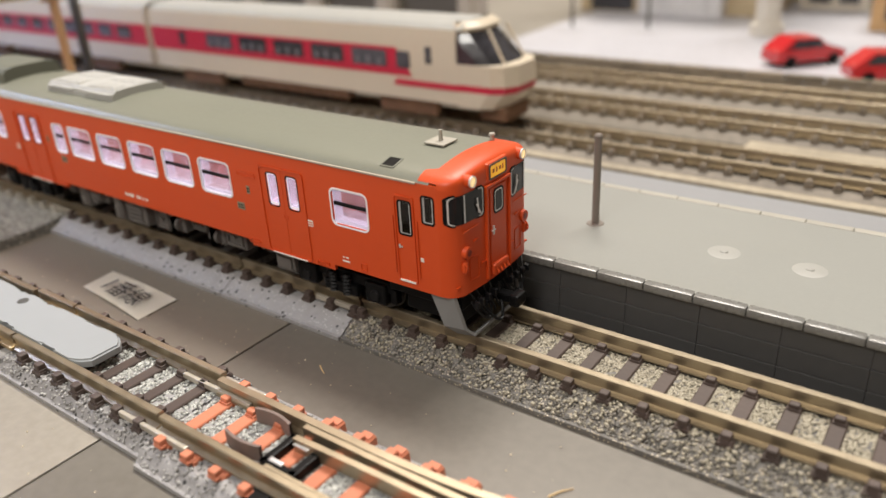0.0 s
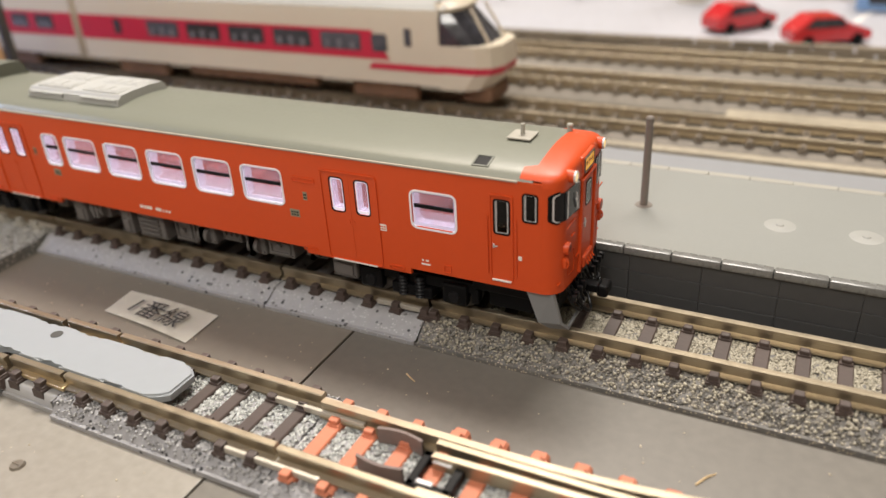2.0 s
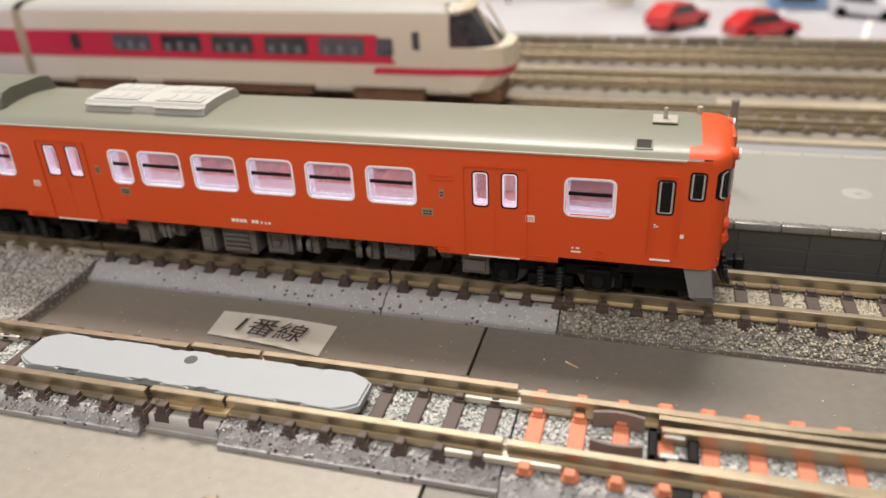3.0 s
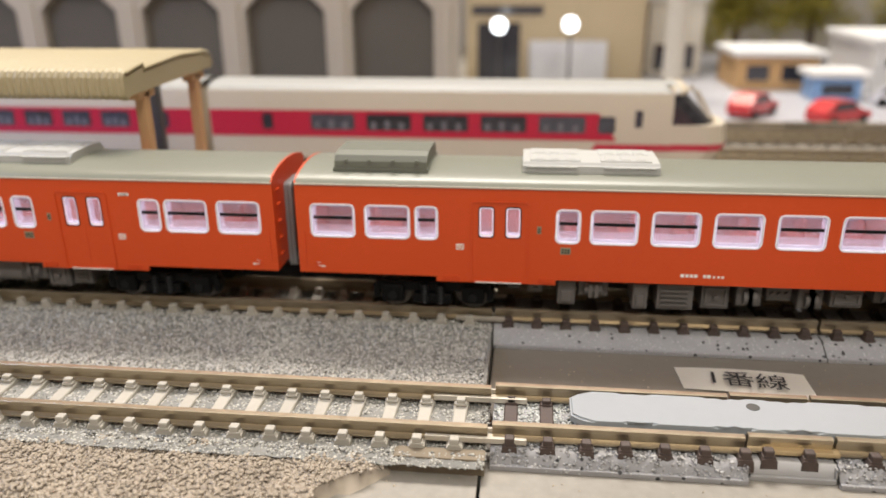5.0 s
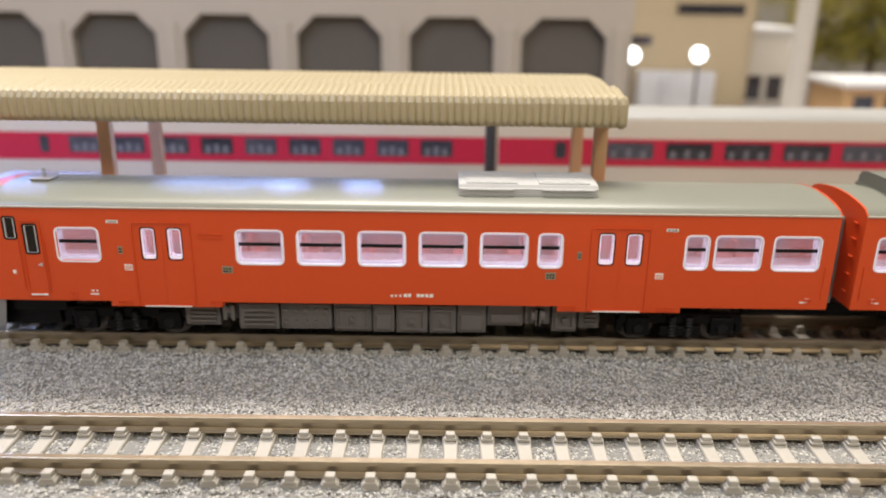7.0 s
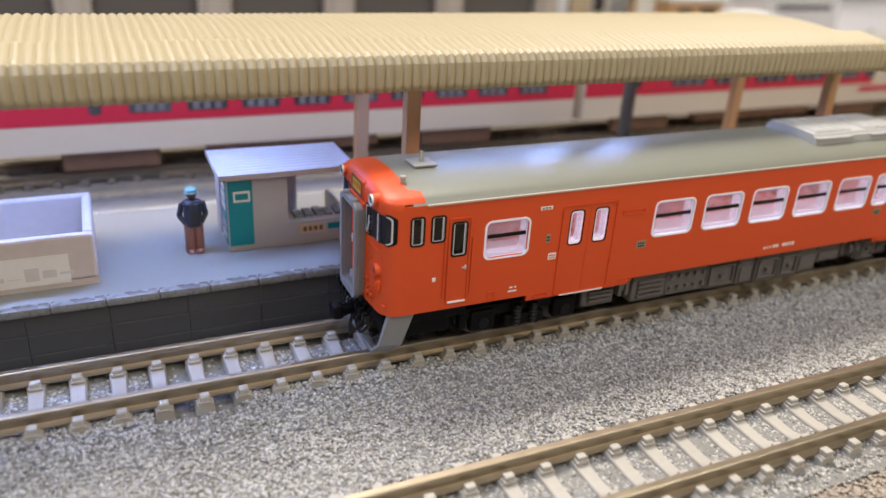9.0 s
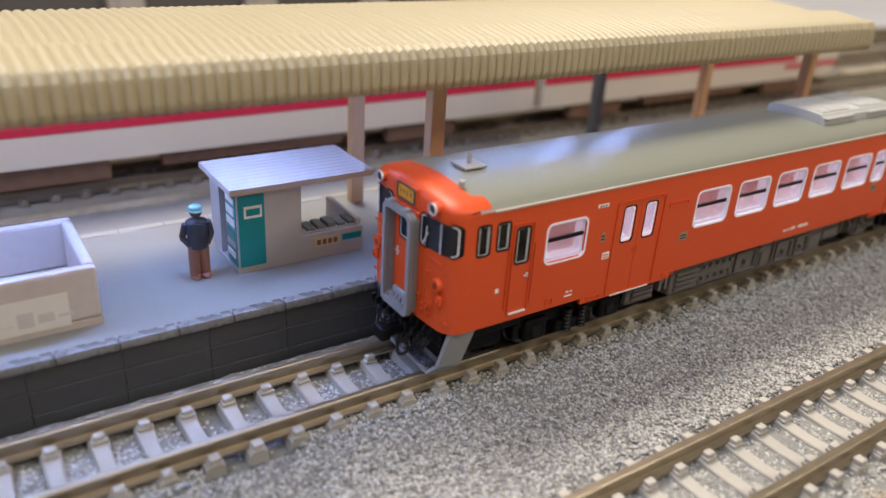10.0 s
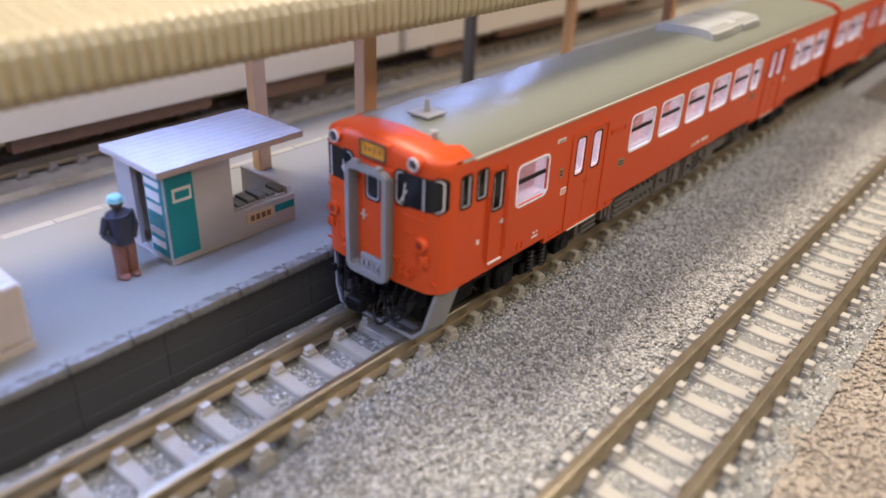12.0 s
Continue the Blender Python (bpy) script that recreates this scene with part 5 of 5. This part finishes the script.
tagged(part("pavement", bm, mat("grey_yard_surface", (0.235, 0.24, 0.25), 0.6, var=0.15, scale=12), None, "grey service strip between platform and yard track"), category="pavement", kind="structure")
YC, YD = 8.9, 12.0
SL_YD = sleeper_mesh("yard_sleeper", mat("weathered_sleeper", (0.20, 0.165, 0.125), 0.7, var=0.2, obj=0.15))
BED_YD = mat("weathered_yard_bed", (0.195, 0.172, 0.142), 0.8, var=0.45, scale=45, fine=500)
for yc in (YC, YD, 15.0):
    track_section(-60, 40, yc, "weathered yard track with rusty sides on buff bed", SL_YD, BED_YD, .03, pitch=.55, step=.2)
bm = bmesh.new()
box(bm, 0.5, 40, 10.2, 10.9, 0, .22, .03)
box(bm, -60, 40, 7.35, 7.65, 0, .28, .03)
tagged(part("trim", bm, mat("buff_edging", (0.33, 0.285, 0.21), 0.6, var=0.45, scale=60), None, "buff edging strips beside the yard track"), category="edging", kind="structure")


def express(x0, x1, front, windows):
    """A coach of the cream and crimson express; the leading one has a raked glass cab under a roof peak."""
    c = thing("express_coach", "cream model express coach with crimson window band and grey roof", "train car", (x0 + x1) / 2, YC, .5, group="cream and crimson express")
    end = x1 - (1.62 if front else 0)
    prof = [(-.93, 1.05), (.93, 1.05), (.95, 1.8), (.95, 2.75), (.90, 2.95), (.7, 3.08), (.3, 3.14), (-.3, 3.14), (-.7, 3.08), (-.90, 2.95), (-.95, 2.75), (-.95, 1.8)]
    bm = bmesh.new()
    P = lambda a, b, d: (d, YC + a, b)
    slab(bm, prof, P, x0, end)
    part("body", bm, CREAM_TRAIN, c, smooth=True)
    bm = bmesh.new()
    rp = [(a, z + .012) for a, z in prof if z > 2.94]
    slab(bm, rp, P, x0, end + (.15 if front else 0))
    part("roof", bm, mat("express_roof", (0.34, 0.34, 0.32), 0.5), c)
    for s in (-1, 1):
        S = lambda u, v, d: (u, YC + s * (.95 + d), v)
        top, low = (end - 1.95, end - 1.45) if front else (x1 - .02, x1 - .02)
        bm = bmesh.new()
        slab(bm, [(x0 + .02, 1.68), (low, 1.68), (top, 2.42), (x0 + .02, 2.42)], S, .002, .014)
        if front:
            slab(bm, [(end - 2.1, 1.42), (end + .02, 1.42), (end + .02, 1.58), (end - 2.0, 1.58)], S, .002, .014)
        part("crimson_band", bm, RED_TRAIN, c)
        for a, b in windows:
            bm = bmesh.new()
            slab(bm, rrect(a, b, 1.88, 2.33, .06, 2), S, .0, .03)
            w = part("window", bm, mat("dark_coach_window", (0.05, 0.05, 0.06), 0.12, var=0.6, scale=420, obj=0.5), c)
            if b - a > .6:
                bm = bmesh.new()
                for k in range(3):
                    u = a + .12 + (b - a - .3) * k / 2.4
                    box(bm, u, u + .14, YC + s * .975, YC + s * .986, 1.90, 2.10 + .05 * (k % 2))
                part("seat_back", bm, mat("pale_seat_print", (0.15, 0.145, 0.16), 0.6, var=0.4, scale=300), w)
        bm = bmesh.new()
        for u in (x0 + 2.2, x1 - 3.4):
            box(bm, u - 1.0, u + 1.0, YC + s * .55, YC + s * .8, .60, 1.04, .05)
        box(bm, x0 + 4.2, x1 - 5.6, YC + s * .5, YC + s * .8, .75, 1.05, .03)
        part("bogie", bm, mat("rusty_brown_bogie", (0.16, 0.085, 0.045), 0.7, var=0.4, scale=90), c)
    if front:
        def plan(x, w):
            """Half-rounded outline across the nose at the given tip."""
            return [(end, -.95 * w), (x - .55, -.93 * w), (x - .2, -.78 * w), (x, -.42 * w), (x, .42 * w), (x - .2, .78 * w), (x - .55, .93 * w), (end, .95 * w)]
        # lower nose: cream, a crimson stripe, cream chin
        for lo, hi, tip0, tip1, m, name in ((1.60, 2.12, x1 - .05, x1 - .12, CREAM_TRAIN, "nose"), (1.42, 1.60, x1 - .10, x1 - .05, RED_TRAIN, "nose_stripe"), (1.0, 1.42, x1 - .45, x1 - .12, CREAM_TRAIN, "chin")):
            bm = bmesh.new()
            vs = grid_faces(bm, [[(x, YC + y, lo) for x, y in plan(tip0, 1)], [(x, YC + y, hi) for x, y in plan(tip1, 1)]], close=True)
            bm.faces.new(vs[0]), bm.faces.new(vs[-1])
            part(name, bm, m, c)
        bm = bmesh.new()
        vs = grid_faces(bm, [[(x, YC + y, z) for x, y in plan(t, w)] for z, t, w in ((2.12, x1 - .45, .97), (2.35, x1 - .68, .96), (2.65, x1 - .98, .94), (3.0, x1 - 1.32, .88))], close=True)
        bm.faces.new(vs[0]), bm.faces.new(vs[-1])
        cab = part("cab_glass", bm, MATS["dark_coach_window"], c, "dark raked cab glass")
        bm = bmesh.new()
        vs = grid_faces(bm, [[(x, YC + y, z) for x, y in plan(t, w)] for z, t, w in ((2.90, x1 - 1.18, .97), (3.0, x1 - 1.12, .95), (3.12, x1 - 1.25, .80))], close=True)
        bm.faces.new(vs[0]), bm.faces.new(vs[-1])
        part("roof_peak", bm, CREAM_TRAIN, c, smooth=True)
        for s in (-1, 1):
            bm = bmesh.new()
            rod(bm, (x1 - .95, YC + s * .45, 2.98), (x1 - .45, YC + s * .50, 2.14), .04, seg=8)
            part("pillar", bm, CREAM_TRAIN, cab)
            bm = bmesh.new()
            box(bm, end - .98, end - .78, YC + s * .94, YC + s * .965, 2.05, 2.5, .01)
            part("cab_window", bm, MATS["dark_coach_window"], c)
        bm = bmesh.new()
        box(bm, x1 - 1.2, x1 - .35, YC - .6, YC + .6, .62, 1.02, .08)
        part("skirt", bm, mat("rusty_brown_bogie", (0.16, 0.085, 0.045)), c)
    return c


express(-19.05, -4.58, True, [(-17.5, -17.2)] + [(-16.1 + 1.59 * k, -14.85 + 1.59 * k) for k in range(5)] + [(-8.15, -7.7)])
for k in range(3):
    a = -33.25 - 14.2 * k
    express(a, a + 13.9, False, [(a + 1.85, a + 2.1)] + [(a + 2.64 + 1.185 * i, a + 3.5 + 1.185 * i) for i in range(9)])
post = thing("line_post", "dark grey lineside post behind the platform", "post", -19.4, 5.6, .3)
bm = bmesh.new()
box(bm, -19.52, -19.28, 5.48, 5.72, .29, 3.9, .03)
part("pole", bm, mat("dark_grey_post", (0.10, 0.10, 0.09), 0.5), post)
bm = bmesh.new()
box(bm, -19.6, -19.2, 5.4, 5.8, .29, .45, .02)
part("foot", bm, MATS["dark_grey_post"], post)

# ---- viaduct wall with blind arches ----
viaduct = thing("wall_viaduct", "grey-beige model viaduct wall with dark arches", "wall", -38, 18, 0, kind="structure")
WX0, WX1, PITCH = -86.5, -13.0, 4.53
arches = []
x = -17.42
while x > WX0 + 1:
    arches.append((x, x + 3.42))
    x -= PITCH
edges = sorted([WX0, WX1] + [a for p in arches for a in p])
for a, b in zip(edges[::2], edges[1::2]):
    bm = bmesh.new()
    box(bm, a, b, 19.3, 20.1, 0, 7.0)
    box(bm, a + .25, b - .25, 19.18, 19.3, 0, 4.9, .04)
    part("pier", bm, WALL, viaduct)
for a, b in arches:
    bm = bmesh.new()
    slab(bm, [(a, 4.45), (a + .75, 5.2), (b - .75, 5.2), (b, 4.45), (b, 7.0), (a, 7.0)], lambda u, v, d: (u, d, v), 19.3, 20.1)
    part("spandrel", bm, WALL, viaduct)
bm = bmesh.new()
box(bm, WX0, WX1, 19.1, 20.2, 7.0, 7.4, .03)
part("parapet", bm, WALL, viaduct)
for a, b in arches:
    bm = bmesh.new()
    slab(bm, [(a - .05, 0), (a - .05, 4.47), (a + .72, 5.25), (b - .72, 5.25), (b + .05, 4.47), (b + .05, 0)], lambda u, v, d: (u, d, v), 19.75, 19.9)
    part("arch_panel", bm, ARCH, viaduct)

# ---- station square ----
bm = bmesh.new()
box(bm, -12.6, 70, 17.6, 45, -.01, .06, .02)
tagged(part("road", bm, mat("pale_square_surface", (0.42, 0.42, 0.455), 0.5, var=0.35, scale=9), None, "pale grey station square behind the yard"), category="road", kind="structure")
bm = bmesh.new()
for i in range(46):
    for k in range(2):
        box(bm, -12.9 + 1.2 * i + .6 * (k % 2), -11.75 + 1.2 * i + .6 * (k % 2), 17.3 + .02 * ((i * 3 + k) % 3), 17.58, .01 + .22 * k, .22 + .22 * k, .03)
tagged(part("wall_retaining", bm, mat("brown_stone_wall", (0.20, 0.165, 0.12), 0.8, var=0.35, scale=30, island=0.3), None, "low brown stone retaining wall"), category="wall", kind="structure")
bm = bmesh.new()
for a in (2.2, 5.6, 9.0):
    slab(bm, [(a, 19), (a + .18, 19), (a + 2.2, 27), (a + 2.0, 27)], lambda u, v, d: (u, v, d), .055, .068)
tagged(part("trim", bm, WHITE, None, "white painted parking lines on the square"), category="marking", kind="structure")


def toy_car(x, y, turn, colour, label):
    c = thing("toy_car", label, "car", 0, 0, 0, group="cars on the square")
    prof = [(-1.3, .16), (1.3, .16), (1.32, .45), (1.0, .55), (.55, .60), (.25, .95), (-.75, .98), (-1.15, .60), (-1.32, .55)]
    bm = bmesh.new()
    slab(bm, prof, lambda a, b, d: (a, d, b), -.52, .52)
    bmesh.ops.bevel(bm, geom=bm.edges[:], offset=.05, segments=2, affect="EDGES")
    part("body", bm, colour, c)
    for s in (-1, 1):
        bm = bmesh.new()
        slab(bm, [(-.95, .62), (.42, .62), (.2, .9), (-.7, .92)], lambda a, b, d: (a, s * d, b), .50, .535)
        part("window", bm, MATS["dark_coach_window"], c)
        for a in (-.82, .82):
            part("wheel", rod(bmesh.new(), (a, s * .40, .20), (a, s * .55, .20), .20, seg=16), BLACK, c)
    c.matrix_world = pose(x * CM, y * CM, .06 * CM, 0, 0, turn)
    return c


CAR_RED = mat("red_car_paint", (0.55, 0.02, 0.025), 0.25, coat=0.5, var=0.04)
toy_car(-0.55, 20.9, 48, CAR_RED, "small red toy car parked on the square")
toy_car(2.35, 19.3, 30, CAR_RED, "red toy car parked beside white lines")
toy_car(6.6, 23.2, -30, mat("white_car_paint", (0.72, 0.73, 0.78), 0.3), "white toy car on the square")


def street_lamp(x, y, h):
    s = thing("street_lamp", "tall thin street lamp with glowing white globe", "lamp", x, y, .06, group="globe street lamps")
    part("pole", rod(bmesh.new(), (x, y, .05), (x, y, h), .07, .05), mat("dark_pole", (0.05, 0.05, 0.05), 0.5), s)
    part("globe", ball(bmesh.new(), (x, y, h), .36, seg=20), mat("glowing_globe", (0.93, 0.97, 1.0), 0.4, emit=5.0), s, smooth=True)


street_lamp(-11.55, 25.07, 3.42)
street_lamp(-8.14, 25.8, 3.43)


def building(name, label, x0, x1, y0, y1, h, wall_m, roof_m, openings, storey=2.2):
    b = thing(name, label, "building", (x0 + x1) / 2, y0, .06)
    bm = bmesh.new()
    box(bm, x0, x1, y0, y1, .05, h)
    part("wall", bm, wall_m, b)
    bm = bmesh.new()
    box(bm, x0 - .25, x1 + .25, y0 - .35, y1 + .25, h, h + .3, .05)
    part("roof", bm, roof_m, b)
    for a, c, lo, hi in openings:
        bm = bmesh.new()
        box(bm, a, c, y0 - .05, y0 + .02, lo, hi)
        w = part("window", bm, MATS["dark_coach_window"], b)
        bm = bmesh.new()
        ring(bm, rrect(a - .08, c + .08, lo - .08, hi + .08, .02, 1), rrect(a, c, lo, hi, .01, 1), lambda u, v, d: (u, y0 + d, v), -.09, 0)
        part("frame", bm, wall_m, w)
    return b


BEIGE = mat("beige_house_wall", (0.52, 0.42, 0.27), 0.6, var=0.08)
OFFW = mat("off_white_house_wall", (0.66, 0.62, 0.54), 0.6, var=0.06)
WROOF = mat("white_sheet_roof", (0.74, 0.74, 0.74), 0.5, var=0.05)
station = building("station_building", "beige model station building with dark doorway and sign", -13.5, -4.0, 30, 36, 9.0, BEIGE, WROOF, [(-12.9, -10.6, .1, 3.2), (-8.2, -4.6, 5.2, 5.75), (-13.2, -9.4, 3.6, 4.1)])
bm = bmesh.new()
box(bm, -10.1, -6.0, 29.2, 29.95, .06, 2.3, .05)
for k in range(4):
    box(bm, -10.0 + 1.05 * k, -9.85 + 1.05 * k, 29.1, 29.2, .06, 2.4)
part("shop_front", bm, mat("pale_shop_front", (0.66, 0.66, 0.68), 0.5, var=0.2, scale=60), station, "pale glazed shop front")
building("shop_building", "off-white model shop with large pale windows", -3.4, -.4, 33, 38, 4.2, OFFW, WROOF, [(-3.0, -2.0, .4, 1.8), (-1.7, -.8, .4, 1.8)])
building("low_house", "tan model house with broad white roof", .4, 4.4, 28, 32, 1.7, mat("tan_house_wall", (0.60, 0.38, 0.18), 0.6), WROOF, [(.9, 2.0, .5, 1.3), (2.6, 3.9, .5, 1.3)])
building("pale_house", "white model house with dark window strip", 6.2, 12.0, 26, 32, 2.5, WROOF, WROOF, [(6.6, 11.2, 1.5, 1.8)])
building("blue_kiosk", "small pale blue model booth", 3.2, 5.4, 25, 26.5, 1.1, mat("pale_blue_wall", (0.25, 0.42, 0.70), 0.5), WROOF, [(3.6, 5.0, .3, .8)])
bm = bmesh.new()
rod(bm, (-3.1, 26, .05), (-3.1, 26, 12), .5, .45, 18)
rod(bm, (-3.1, 26, .05), (-3.1, 26, .5), .7, .65, 18)
tagged(part("white_pillar", bm, OFFW, None, "thick off-white pillar on the square"), category="pillar")


def tree(x, y, h, r, seed, label):
    t = thing("model_tree", label, "tree", x, y, .06, group="model trees")
    rng = np.random.default_rng(seed)
    bm = bmesh.new()
    rod(bm, (x, y, .05), (x + .1, y, h * .55), .28, .16, 10)
    for k in range(6):
        a = k * 1.05 + rng.random()
        rod(bm, (x + .05, y, h * (.3 + .05 * k)), (x + r * .6 * math.cos(a), y + r * .6 * math.sin(a), h * (.5 + .06 * k)), .10, .04, 8)
    part("trunk", bm, mat("tree_bark", (0.12, 0.085, 0.055), 0.8, var=0.3, scale=100), t)
    centres = [(rng.normal(0, r * .42), rng.normal(0, r * .42), h * rng.uniform(.30, .95)) for _ in range(34)]
    pts = []
    for cx, cy, cz in centres:
        for q in rng.normal(0, r * .17, (150, 3)):
            pts.append((x + cx + q[0], y + cy + q[1], cz + q[2]))
    grains("crown", pts, .13, mat("yellow_green_foliage", (0.36, 0.31, 0.05), 0.8, var=0.2, island=0.45), t, "", seed + 1, flat=.3, kind="")


for i, (x, y, h, r) in enumerate(((-1.6, 41, 7.5, 2.6), (2.6, 38, 7, 2.8), (7.4, 39, 7.5, 3.0), (12.5, 36, 7, 2.6), (16.5, 37, 6.5, 2.4))):
    tree(x, y, h, r, 31 + 5 * i, "model tree with yellow-green scatter foliage")
bm = bmesh.new()
box(bm, -76, 90, 48, 48.6, -.3, 30)
tagged(part("backdrop", bm, mat("plain_backdrop_card", (0.50, 0.47, 0.43), 0.8, var=0.15, scale=4), None, "plain grey-beige backdrop behind the model town"), category="backdrop", kind="structure")
